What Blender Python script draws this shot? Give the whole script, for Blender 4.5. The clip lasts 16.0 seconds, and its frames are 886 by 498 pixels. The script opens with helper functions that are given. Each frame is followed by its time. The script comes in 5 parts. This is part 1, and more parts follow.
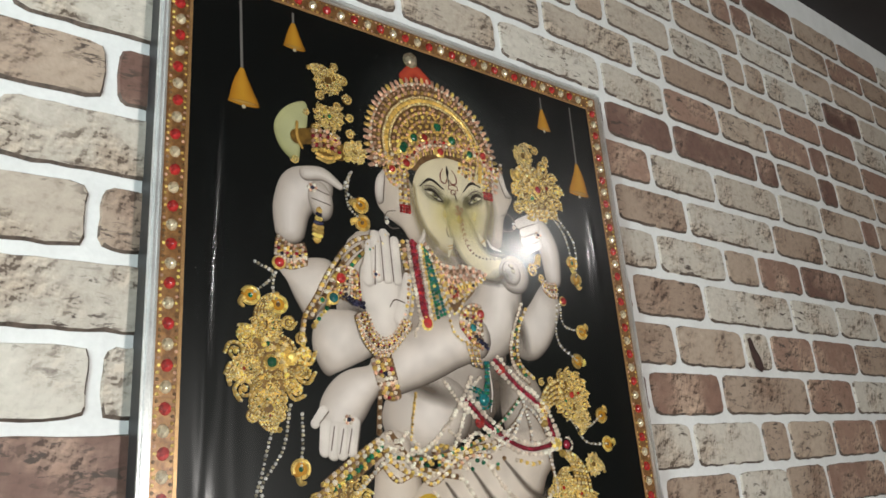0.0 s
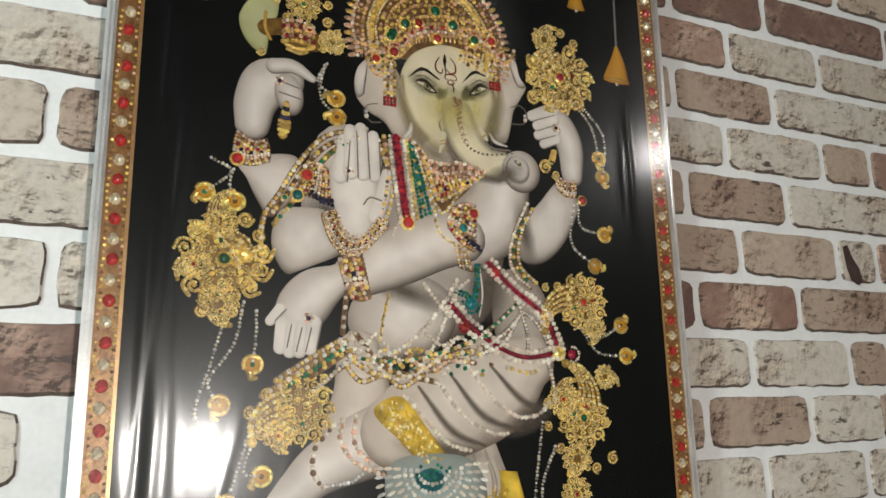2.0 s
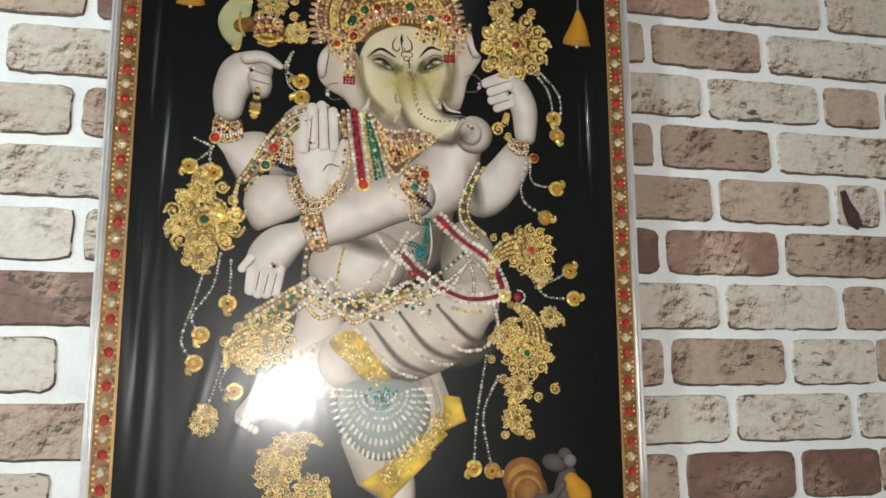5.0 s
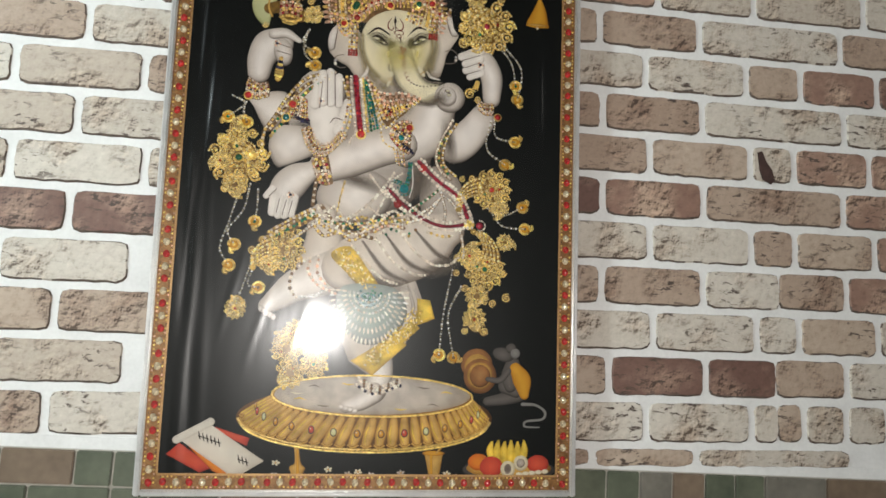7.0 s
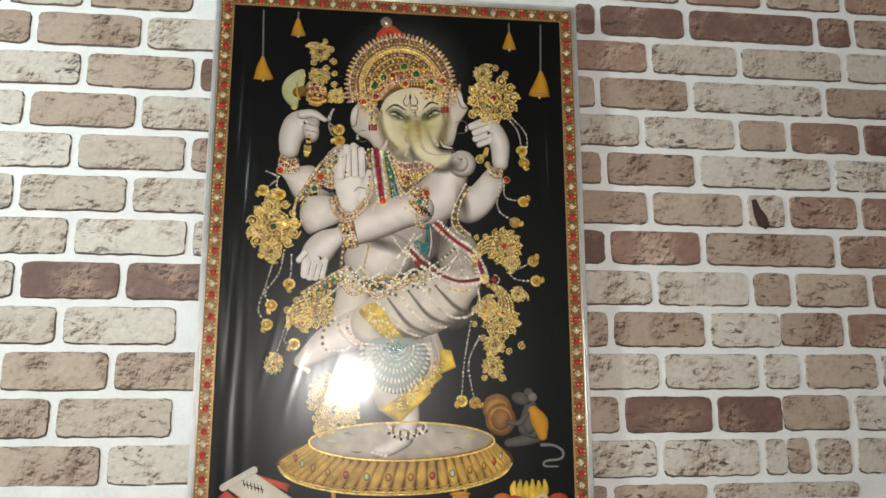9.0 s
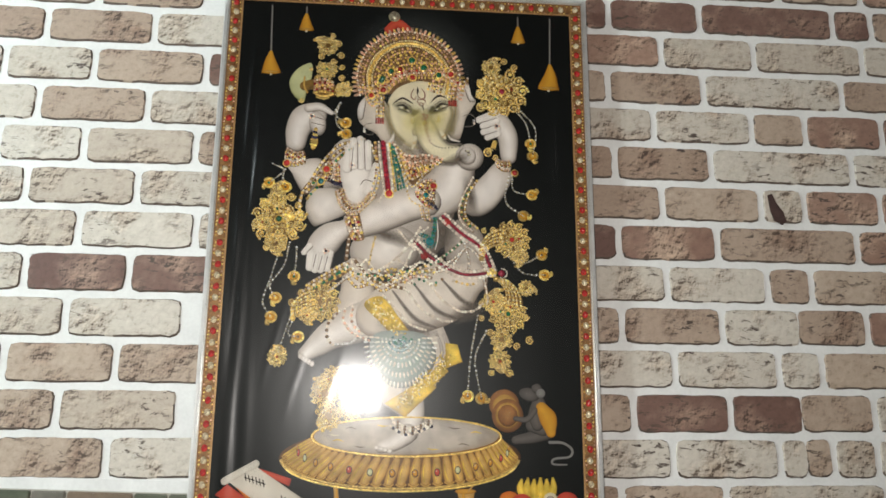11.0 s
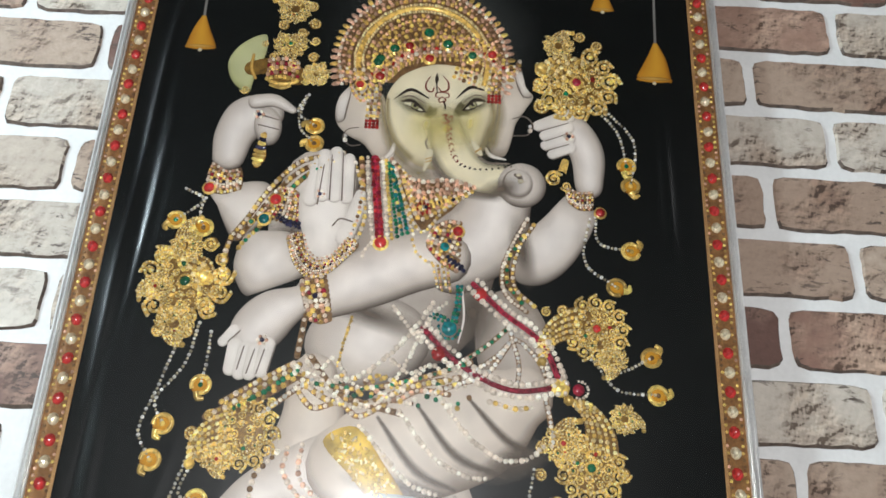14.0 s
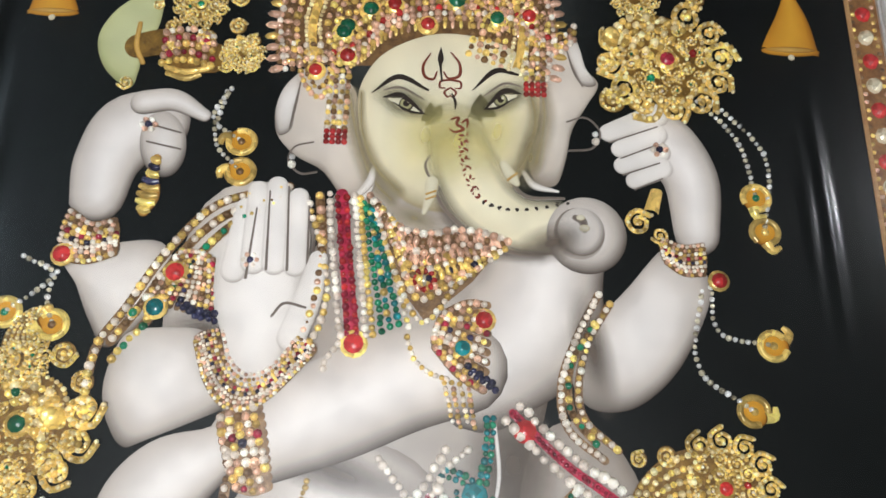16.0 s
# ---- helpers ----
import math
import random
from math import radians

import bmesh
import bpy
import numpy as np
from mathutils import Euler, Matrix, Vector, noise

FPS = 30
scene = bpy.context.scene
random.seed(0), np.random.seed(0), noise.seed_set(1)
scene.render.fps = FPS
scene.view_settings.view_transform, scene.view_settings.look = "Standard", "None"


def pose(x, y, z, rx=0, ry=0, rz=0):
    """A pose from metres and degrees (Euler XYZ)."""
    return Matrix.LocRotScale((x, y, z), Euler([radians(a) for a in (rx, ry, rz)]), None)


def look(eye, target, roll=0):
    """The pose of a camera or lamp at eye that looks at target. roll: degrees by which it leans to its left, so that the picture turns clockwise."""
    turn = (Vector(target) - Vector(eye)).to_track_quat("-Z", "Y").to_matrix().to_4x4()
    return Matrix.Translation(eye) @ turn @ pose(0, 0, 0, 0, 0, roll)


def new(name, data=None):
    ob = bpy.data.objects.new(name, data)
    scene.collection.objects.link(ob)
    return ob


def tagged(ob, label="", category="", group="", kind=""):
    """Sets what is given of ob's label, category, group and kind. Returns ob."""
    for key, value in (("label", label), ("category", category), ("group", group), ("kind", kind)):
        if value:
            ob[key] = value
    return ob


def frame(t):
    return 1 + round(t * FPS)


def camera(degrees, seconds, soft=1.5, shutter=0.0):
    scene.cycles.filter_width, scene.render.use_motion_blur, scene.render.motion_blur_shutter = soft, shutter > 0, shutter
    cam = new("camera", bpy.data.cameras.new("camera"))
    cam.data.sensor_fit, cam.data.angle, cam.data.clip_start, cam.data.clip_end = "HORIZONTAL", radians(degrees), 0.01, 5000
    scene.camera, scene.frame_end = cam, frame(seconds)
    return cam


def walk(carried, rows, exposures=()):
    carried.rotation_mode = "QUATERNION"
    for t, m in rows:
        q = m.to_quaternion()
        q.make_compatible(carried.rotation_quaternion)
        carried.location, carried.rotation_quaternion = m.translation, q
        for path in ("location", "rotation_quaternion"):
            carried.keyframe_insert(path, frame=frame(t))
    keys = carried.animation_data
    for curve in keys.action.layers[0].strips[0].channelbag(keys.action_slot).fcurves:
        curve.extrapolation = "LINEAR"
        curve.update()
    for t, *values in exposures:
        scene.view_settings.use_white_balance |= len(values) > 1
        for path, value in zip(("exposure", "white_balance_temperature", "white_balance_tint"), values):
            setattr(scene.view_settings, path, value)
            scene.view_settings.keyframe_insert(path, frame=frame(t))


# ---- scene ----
cam = camera(62.3, 16.0, soft=1.6)

PATH = [
    (0, (-0.397, -0.596, 1.541), (0.773, 0.902, 2.162), -4.6),
    (0.5, (-0.355, -0.597, 1.535), (0.703, 1.006, 2.09), -4.1),
    (1, (-0.282, -0.61, 1.537), (0.637, 1.089, 2.056), -2.4),
    (1.5, (-0.233, -0.622, 1.528), (0.579, 1.144, 1.997), -2.1),
    (2, (-0.219, -0.645, 1.531), (0.572, 1.145, 1.944), -1.1),
    (2.5, (-0.168, -0.654, 1.521), (0.465, 1.199, 1.93), 0.0),
    (3, (-0.098, -0.671, 1.519), (0.392, 1.22, 1.948), 2.9),
    (3.5, (-0.073, -0.679, 1.529), (0.281, 1.247, 1.932), 0.9),
    (4, (-0.058, -0.688, 1.544), (0.21, 1.262, 1.896), -0.2),
    (4.5, (-0.046, -0.727, 1.537), (0.206, 1.231, 1.859), 0.1),
    (5, (-0.051, -0.804, 1.505), (0.339, 1.133, 1.811), -0.2),
    (5.2, (-0.054, -0.832, 1.498), (0.306, 1.125, 1.697), -0.4),
    (7.3, (-0.01, -1.056, 1.418), (0.287, 0.906, 1.671), 2.1),
    (7.5, (-0.018, -1.071, 1.422), (0.308, 0.88, 1.713), 2.0),
    (8, (-0.02, -1.095, 1.42), (0.295, 0.848, 1.778), 1.0),
    (8.5, (-0.01, -1.103, 1.41), (0.274, 0.844, 1.767), 0.3),
    (9, (-0.016, -1.123, 1.417), (0.209, 0.83, 1.784), -0.1),
    (9.2, (-0.02, -1.127, 1.432), (0.169, 0.836, 1.767), -0.1),
    (11.3, (0.014, -1.088, 1.374), (0.173, 0.858, 1.805), 0.4),
    (11.5, (0.003, -1.073, 1.397), (0.181, 0.884, 1.769), 0.6),
    (12, (-0.011, -0.984, 1.417), (0.202, 0.973, 1.768), 0.3),
    (12.5, (-0.033, -0.884, 1.432), (0.218, 1.071, 1.769), -1.1),
    (13, (-0.037, -0.796, 1.45), (0.255, 1.152, 1.801), -0.5),
    (13.5, (0.011, -0.706, 1.456), (0.185, 1.21, 2.005), 0.4),
    (14, (0.063, -0.631, 1.473), (0.09, 1.247, 2.161), 2.8),
    (14.5, (0.076, -0.57, 1.503), (0.123, 1.308, 2.189), 3.1),
    (15, (0.049, -0.515, 1.536), (0.25, 1.326, 2.292), 1.7),
    (15.5, (0.038, -0.467, 1.572), (0.150, 1.393, 2.299), 2.1),
    (16, (0.052, -0.408, 1.632), (0.102, 1.504, 2.219), 1.3),
]
walk(cam, [(t, look(eye, target, roll)) for t, eye, target, roll in PATH],
     exposures=[(0, 0.18, 6300, 10), (1, 0.06, 6350, 10), (2, 0.04, 6400, 10), (5, 0.2, 6250, 10), (9, 0.17, 6400, 10), (12.5, 0.22, 6250, 10), (14.5, 0.44, 5850, 10), (15.5, 0.60, 5800, 10), (16, 0.66, 5750, 10)])

# ---- light: the torch held in front of the picture, one lamp under the ceiling, an added left fill, a dim room ----
world = bpy.data.worlds.new("room_air")
scene.world = world
world.use_nodes = True
world.node_tree.nodes["Background"].inputs[0].default_value = (0.8, 0.85, 1.0, 1)
world.node_tree.nodes["Background"].inputs[1].default_value = 0.05


def lamp(name, kind, power, colour, m, size=0.05):
    data = bpy.data.lights.new(name, kind)
    data.energy, data.color = power, colour
    if kind == "AREA":
        data.shape, data.size = "DISK", size
    else:
        data.shadow_soft_size = size
    ob = new(name, data)
    ob.matrix_world = m
    return ob


lamp("torch_light", "POINT", 35.5, (1.0, 0.945, 0.875), pose(-0.05, -1.17, 1.43), 0.022)
lamp("ceiling_bulb_light", "POINT", 10.0, (1.0, 0.95, 0.88), pose(1.385, -1.30, 2.34), 0.04)
# added fill that brightens the left bricks; no such lamp is seen
lamp("left_fill_light", "POINT", 69.0, (0.88, 0.985, 0.985), pose(-1.52, -1.0, 2.15), 0.07)


# ---- materials ----
def material(name):
    mat = bpy.data.materials.new(name)
    mat.use_nodes = True
    nodes, links = mat.node_tree.nodes, mat.node_tree.links
    return mat, nodes, links, nodes["Principled BSDF"]


def ramp(nodes, stops):
    node = nodes.new("ShaderNodeValToRGB")
    e = node.color_ramp.elements
    while len(e) < len(stops):
        e.new(0.5)
    for el, (at, c) in zip(e, stops):
        el.position, el.color = at, (*c, 1)
    return node


def textured(name, dark, light, scale=60.0, rough=0.6, metal=0.0, bump=0.15, fine=400.0, contrast=(0.3, 0.7)):
    """A surface mottled at two scales, with fine relief."""
    mat, nodes, links, b = material(name)
    pos = nodes.new("ShaderNodeTexCoord")
    big, small = nodes.new("ShaderNodeTexNoise"), nodes.new("ShaderNodeTexNoise")
    big.inputs["Scale"].default_value, big.inputs["Detail"].default_value = scale, 5
    small.inputs["Scale"].default_value, small.inputs["Detail"].default_value = fine, 3
    links.new(pos.outputs["Object"], big.inputs["Vector"])
    links.new(pos.outputs["Object"], small.inputs["Vector"])
    mixed = nodes.new("ShaderNodeMath")
    mixed.operation = "MULTIPLY_ADD"
    mixed.inputs[1].default_value = 0.35
    links.new(small.outputs["Fac"], mixed.inputs[0])
    half = nodes.new("ShaderNodeMath")
    half.operation = "MULTIPLY"
    half.inputs[1].default_value = 0.65
    links.new(big.outputs["Fac"], half.inputs[0])
    links.new(half.outputs[0], mixed.inputs[2])
    r = ramp(nodes, [(contrast[0], dark), (contrast[1], light)])
    links.new(mixed.outputs[0], r.inputs["Fac"])
    links.new(r.outputs["Color"], b.inputs["Base Color"])
    b.inputs["Roughness"].default_value, b.inputs["Metallic"].default_value = rough, metal
    if bump:
        bm = nodes.new("ShaderNodeBump")
        bm.inputs["Strength"].default_value, bm.inputs["Distance"].default_value = bump, 0.002
        links.new(mixed.outputs[0], bm.inputs["Height"])
        links.new(bm.outputs["Normal"], b.inputs["Normal"])
    return mat


def brick_material(name, stops, stain):
    """Printed clay brick: a body tone that differs from brick to brick, blotches, relief shading in the colour, pits
    and short cracks.
    """
    mat, nodes, links, b = material(name)
    pos, info = nodes.new("ShaderNodeTexCoord"), nodes.new("ShaderNodeObjectInfo")
    shift = nodes.new("ShaderNodeVectorMath")
    shift.operation = "MULTIPLY_ADD"
    shift.inputs[1].default_value = (1, 1, 1)
    spread = nodes.new("ShaderNodeVectorMath")
    spread.operation = "SCALE"
    spread.inputs[0].default_value = (37, 11, 53)
    links.new(info.outputs["Random"], spread.inputs["Scale"])
    links.new(pos.outputs["Object"], shift.inputs[0])
    links.new(spread.outputs[0], shift.inputs[2])
    body = ramp(nodes, stops)
    links.new(info.outputs["Random"], body.inputs["Fac"])
    blotch, grit = nodes.new("ShaderNodeTexNoise"), nodes.new("ShaderNodeTexNoise")
    for node, scale, detail in ((blotch, 17, 6), (grit, 120, 8)):
        node.inputs["Scale"].default_value, node.inputs["Detail"].default_value = scale, detail
        links.new(shift.outputs[0], node.inputs["Vector"])
    stretch = nodes.new("ShaderNodeMapping")
    stretch.inputs["Scale"].default_value = (0.55, 1, 1.5)
    stretch.inputs["Rotation"].default_value = (0, 0.3, 0)
    links.new(shift.outputs[0], stretch.inputs["Vector"])
    crack, patch = nodes.new("ShaderNodeTexNoise"), nodes.new("ShaderNodeTexNoise")
    crack.inputs["Scale"].default_value, crack.inputs["Detail"].default_value = 105, 7
    crack.inputs["Roughness"].default_value = 0.62
    crack.inputs["Distortion"].default_value = 0.6
    patch.inputs["Scale"].default_value, patch.inputs["Detail"].default_value = 11, 3
    links.new(stretch.outputs[0], crack.inputs["Vector"])
    links.new(shift.outputs[0], patch.inputs["Vector"])
    where = ramp(nodes, [(0.46, (0, 0, 0)), (0.58, (0.4, 0.4, 0.4)), (0.7, (0.9, 0.9, 0.9))])
    links.new(blotch.outputs["Fac"], where.inputs["Fac"])
    mix1 = nodes.new("ShaderNodeMix")
    mix1.data_type = "RGBA"
    links.new(where.outputs["Color"], mix1.inputs["Factor"])
    links.new(body.outputs["Color"], mix1.inputs["A"])
    mix1.inputs["B"].default_value = (*stain, 1)
    grain = ramp(nodes, [(0.3, (0.78, 0.76, 0.74)), (0.42, (0.96, 0.955, 0.95)), (0.6, (1.0, 1.0, 1.0)), (0.72, (1.1, 1.1, 1.1))])
    links.new(grit.outputs["Fac"], grain.inputs["Fac"])
    mul = nodes.new("ShaderNodeMix")
    mul.data_type, mul.blend_type = "RGBA", "MULTIPLY"
    mul.inputs["Factor"].default_value = 1
    links.new(mix1.outputs["Result"], mul.inputs["A"])
    links.new(grain.outputs["Color"], mul.inputs["B"])
    # light and dark sides of the printed relief, put into the colour
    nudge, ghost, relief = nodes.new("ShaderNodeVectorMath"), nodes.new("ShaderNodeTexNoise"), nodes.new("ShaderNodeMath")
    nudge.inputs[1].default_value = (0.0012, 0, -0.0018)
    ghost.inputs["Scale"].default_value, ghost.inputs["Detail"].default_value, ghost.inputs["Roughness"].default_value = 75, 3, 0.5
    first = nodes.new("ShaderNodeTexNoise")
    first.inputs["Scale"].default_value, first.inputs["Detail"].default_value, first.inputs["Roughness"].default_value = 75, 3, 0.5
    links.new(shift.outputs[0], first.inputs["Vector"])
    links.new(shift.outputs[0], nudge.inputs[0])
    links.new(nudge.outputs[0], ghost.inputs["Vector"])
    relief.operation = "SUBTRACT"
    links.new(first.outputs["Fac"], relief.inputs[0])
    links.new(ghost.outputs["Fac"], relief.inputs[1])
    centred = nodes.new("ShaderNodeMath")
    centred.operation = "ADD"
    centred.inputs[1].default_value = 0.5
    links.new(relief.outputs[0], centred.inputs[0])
    relief_shading = ramp(nodes, [(0.43, (0.26, 0.22, 0.19)), (0.47, (0.88, 0.87, 0.86)), (0.52, (1.0, 1.0, 1.0)), (0.57, (1.32, 1.31, 1.29))])
    links.new(centred.outputs[0], relief_shading.inputs["Fac"])
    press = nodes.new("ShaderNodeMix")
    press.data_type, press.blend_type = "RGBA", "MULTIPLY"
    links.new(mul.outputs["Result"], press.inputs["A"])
    links.new(relief_shading.outputs["Color"], press.inputs["B"])
    relief_spots = ramp(nodes, [(0.49, (0.10, 0.10, 0.10)), (0.59, (1, 1, 1))])
    links.new(blotch.outputs["Fac"], relief_spots.inputs["Fac"])
    links.new(relief_spots.outputs["Color"], press.inputs["Factor"])
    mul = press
    line = ramp(nodes, [(0.56, (0, 0, 0)), (0.62, (1, 1, 1))])
    links.new(crack.outputs["Fac"], line.inputs["Fac"])
    few = nodes.new("ShaderNodeMath")
    few.operation = "MULTIPLY"
    links.new(line.outputs["Color"], few.inputs[0])
    inv = ramp(nodes, [(0.5, (0.04, 0.04, 0.04)), (0.6, (1, 1, 1))])
    links.new(patch.outputs["Fac"], inv.inputs["Fac"])
    split, rims = nodes.new("ShaderNodeSeparateXYZ"), []
    links.new(pos.outputs["Generated"], split.inputs[0])
    for axis, start in (("X", 0.42), ("Z", 0.34)):
        off, size = nodes.new("ShaderNodeMath"), nodes.new("ShaderNodeMath")
        off.operation, size.operation = "SUBTRACT", "ABSOLUTE"
        off.inputs[1].default_value = 0.5
        links.new(split.outputs[axis], off.inputs[0])
        links.new(off.outputs[0], size.inputs[0])
        rim = ramp(nodes, [(start, (0, 0, 0)), (0.5, (0.95, 0.95, 0.95))])
        links.new(size.outputs[0], rim.inputs["Fac"])
        rims.append(rim)
    worn, both = nodes.new("ShaderNodeMath"), nodes.new("ShaderNodeMath")
    worn.operation, both.operation = "MAXIMUM", "MAXIMUM"
    links.new(rims[0].outputs["Color"], worn.inputs[0])
    links.new(rims[1].outputs["Color"], worn.inputs[1])
    links.new(worn.outputs[0], both.inputs[0])
    links.new(inv.outputs["Color"], both.inputs[1])
    links.new(both.outputs[0], few.inputs[1])
    mix2 = nodes.new("ShaderNodeMix")
    mix2.data_type = "RGBA"
    links.new(few.outputs[0], mix2.inputs["Factor"])
    links.new(mul.outputs["Result"], mix2.inputs["A"])
    mix2.inputs["B"].default_value = (0.055, 0.036, 0.027, 1)
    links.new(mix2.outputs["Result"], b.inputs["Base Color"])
    b.inputs["Roughness"].default_value = 0.62
    bm = nodes.new("ShaderNodeBump")
    bm.inputs["Strength"].default_value, bm.inputs["Distance"].default_value = 0.45, 0.003
    links.new(grit.outputs["Fac"], bm.inputs["Height"])
    links.new(bm.outputs["Normal"], b.inputs["Normal"])
    return mat


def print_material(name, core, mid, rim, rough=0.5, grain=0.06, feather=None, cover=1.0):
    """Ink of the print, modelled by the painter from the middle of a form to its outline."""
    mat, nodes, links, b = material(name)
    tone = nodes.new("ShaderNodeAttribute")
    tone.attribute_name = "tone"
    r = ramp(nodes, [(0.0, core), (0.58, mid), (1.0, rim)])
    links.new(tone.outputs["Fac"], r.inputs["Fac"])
    pos, n = nodes.new("ShaderNodeTexCoord"), nodes.new("ShaderNodeTexNoise")
    n.inputs["Scale"].default_value, n.inputs["Detail"].default_value = 45, 4
    links.new(pos.outputs["Object"], n.inputs["Vector"])
    v = ramp(nodes, [(0.3, (1 - 2.5 * grain,) * 3), (0.7, (1 + grain,) * 3)])
    links.new(n.outputs["Fac"], v.inputs["Fac"])
    mul = nodes.new("ShaderNodeMix")
    mul.data_type, mul.blend_type = "RGBA", "MULTIPLY"
    mul.inputs["Factor"].default_value = 1
    links.new(r.outputs["Color"], mul.inputs["A"])
    links.new(v.outputs["Color"], mul.inputs["B"])
    links.new(mul.outputs["Result"], b.inputs["Base Color"])
    b.inputs["Roughness"].default_value, b.inputs["Specular IOR Level"].default_value = rough, 0.12
    if feather:
        fade = ramp(nodes, [(feather, (cover,) * 3), (1.0, (0, 0, 0))])
        links.new(tone.outputs["Fac"], fade.inputs["Fac"])
        links.new(fade.outputs["Color"], b.inputs["Alpha"])
    return mat


def stone_material(name, colour, rough=0.12, metal=0.0, low=0.42, sparkle=0.8):
    mat, nodes, links, b = material(name)
    info = nodes.new("ShaderNodeNewGeometry")
    r = ramp(nodes, [(0.0, tuple(c * low for c in colour)), (0.6, colour), (1.0, tuple(min(1, c * 1.3) for c in colour))])
    pos, n, bump = nodes.new("ShaderNodeTexCoord"), nodes.new("ShaderNodeTexNoise"), nodes.new("ShaderNodeBump")
    n.inputs["Scale"].default_value, n.inputs["Detail"].default_value = 420, 2
    bump.inputs["Strength"].default_value, bump.inputs["Distance"].default_value = 0.3, 0.0012
    links.new(pos.outputs["Object"], n.inputs["Vector"])
    links.new(n.outputs["Fac"], bump.inputs["Height"])
    links.new(bump.outputs["Normal"], b.inputs["Normal"])
    links.new(info.outputs["Random Per Island"], r.inputs["Fac"])
    # facet sparkle put into the colour: cells darkened and brightened at random
    facet, part_tone, mul = nodes.new("ShaderNodeTexVoronoi"), nodes.new("ShaderNodeSeparateColor"), nodes.new("ShaderNodeMix")
    facet.inputs["Scale"].default_value = 330
    links.new(pos.outputs["Object"], facet.inputs["Vector"])
    links.new(facet.outputs["Color"], part_tone.inputs[0])
    glint = ramp(nodes, [(0.0, (0.5, 0.46, 0.42)), (0.55, (1.0, 1.0, 1.0)), (1.0, (1.5, 1.5, 1.5))])
    links.new(part_tone.outputs[0], glint.inputs["Fac"])
    mul.data_type, mul.blend_type = "RGBA", "MULTIPLY"
    mul.inputs["Factor"].default_value = sparkle
    links.new(r.outputs["Color"], mul.inputs["A"])
    links.new(glint.outputs["Color"], mul.inputs["B"])
    links.new(mul.outputs["Result"], b.inputs["Base Color"])
    b.inputs["Roughness"].default_value, b.inputs["Metallic"].default_value = rough, metal
    return mat


def film_material():
    """Clear wrapping film: see-through, glossy, slightly dulled by handling."""
    mat, nodes, links, b = material("clear_film")
    nodes.remove(b)
    out = nodes["Material Output"]
    clear, sharp, dull = nodes.new("ShaderNodeBsdfTransparent"), nodes.new("ShaderNodeBsdfGlossy"), nodes.new("ShaderNodeBsdfGlossy")
    clear.inputs["Color"].default_value = (0.97, 0.98, 0.97, 1)
    sharp.inputs["Roughness"].default_value, dull.inputs["Roughness"].default_value = 0.15, 0.34
    pos, n = nodes.new("ShaderNodeTexCoord"), nodes.new("ShaderNodeTexNoise")
    stretch = nodes.new("ShaderNodeMapping")
    stretch.inputs["Scale"].default_value = (14, 1, 3)
    n.inputs["Scale"].default_value, n.inputs["Detail"].default_value = 1.0, 4
    links.new(pos.outputs["Object"], stretch.inputs["Vector"])
    links.new(stretch.outputs["Vector"], n.inputs["Vector"])
    bm = nodes.new("ShaderNodeBump")
    bm.inputs["Strength"].default_value, bm.inputs["Distance"].default_value = 0.06, 0.01
    links.new(n.outputs["Fac"], bm.inputs["Height"])
    links.new(bm.outputs["Normal"], sharp.inputs["Normal"])
    lobes, whole, fres = nodes.new("ShaderNodeMixShader"), nodes.new("ShaderNodeMixShader"), nodes.new("ShaderNodeFresnel")
    lobes.inputs["Fac"].default_value = 0.38
    fres.inputs["IOR"].default_value = 1.5
    links.new(sharp.outputs[0], lobes.inputs[1])
    links.new(dull.outputs[0], lobes.inputs[2])
    links.new(fres.outputs[0], whole.inputs["Fac"])
    links.new(clear.outputs[0], whole.inputs[1])
    links.new(lobes.outputs[0], whole.inputs[2])
    links.new(whole.outputs[0], out.inputs["Surface"])
    return mat


BRICKS = {
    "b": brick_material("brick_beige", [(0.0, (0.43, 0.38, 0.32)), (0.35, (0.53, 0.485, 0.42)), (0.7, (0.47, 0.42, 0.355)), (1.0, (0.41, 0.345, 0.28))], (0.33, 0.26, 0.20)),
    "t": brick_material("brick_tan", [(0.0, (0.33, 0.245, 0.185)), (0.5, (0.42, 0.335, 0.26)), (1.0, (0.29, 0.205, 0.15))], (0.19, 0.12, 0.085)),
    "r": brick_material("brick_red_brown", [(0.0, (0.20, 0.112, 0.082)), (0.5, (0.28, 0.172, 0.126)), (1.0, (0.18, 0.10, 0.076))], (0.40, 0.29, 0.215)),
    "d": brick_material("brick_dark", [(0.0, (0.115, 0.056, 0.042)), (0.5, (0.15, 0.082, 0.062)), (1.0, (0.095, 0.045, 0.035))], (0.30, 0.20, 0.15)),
}
BRICK_CHIP = textured("brick_chip", (0.022, 0.010, 0.008), (0.06, 0.028, 0.022), 90, 0.8)
# the paper's printed shadow line, a dark colour on the brick edges
BRICK_SHADOW_EDGE = textured("brick_shadow_edge", (0.025, 0.017, 0.013), (0.17, 0.125, 0.095), 120, 0.7)
MORTAR = textured("white_mortar", (0.57, 0.565, 0.55), (0.71, 0.705, 0.69), 22, 0.6, bump=0.3, fine=190)
DADO = [textured("dado_grey_tile", (0.09, 0.085, 0.07), (0.19, 0.175, 0.145), 16, 0.4, fine=90),
        textured("dado_brown_tile", (0.11, 0.08, 0.055), (0.21, 0.155, 0.11), 16, 0.4, fine=90),
        textured("dado_green_tile", (0.055, 0.065, 0.045), (0.12, 0.13, 0.09), 16, 0.4, fine=90)]
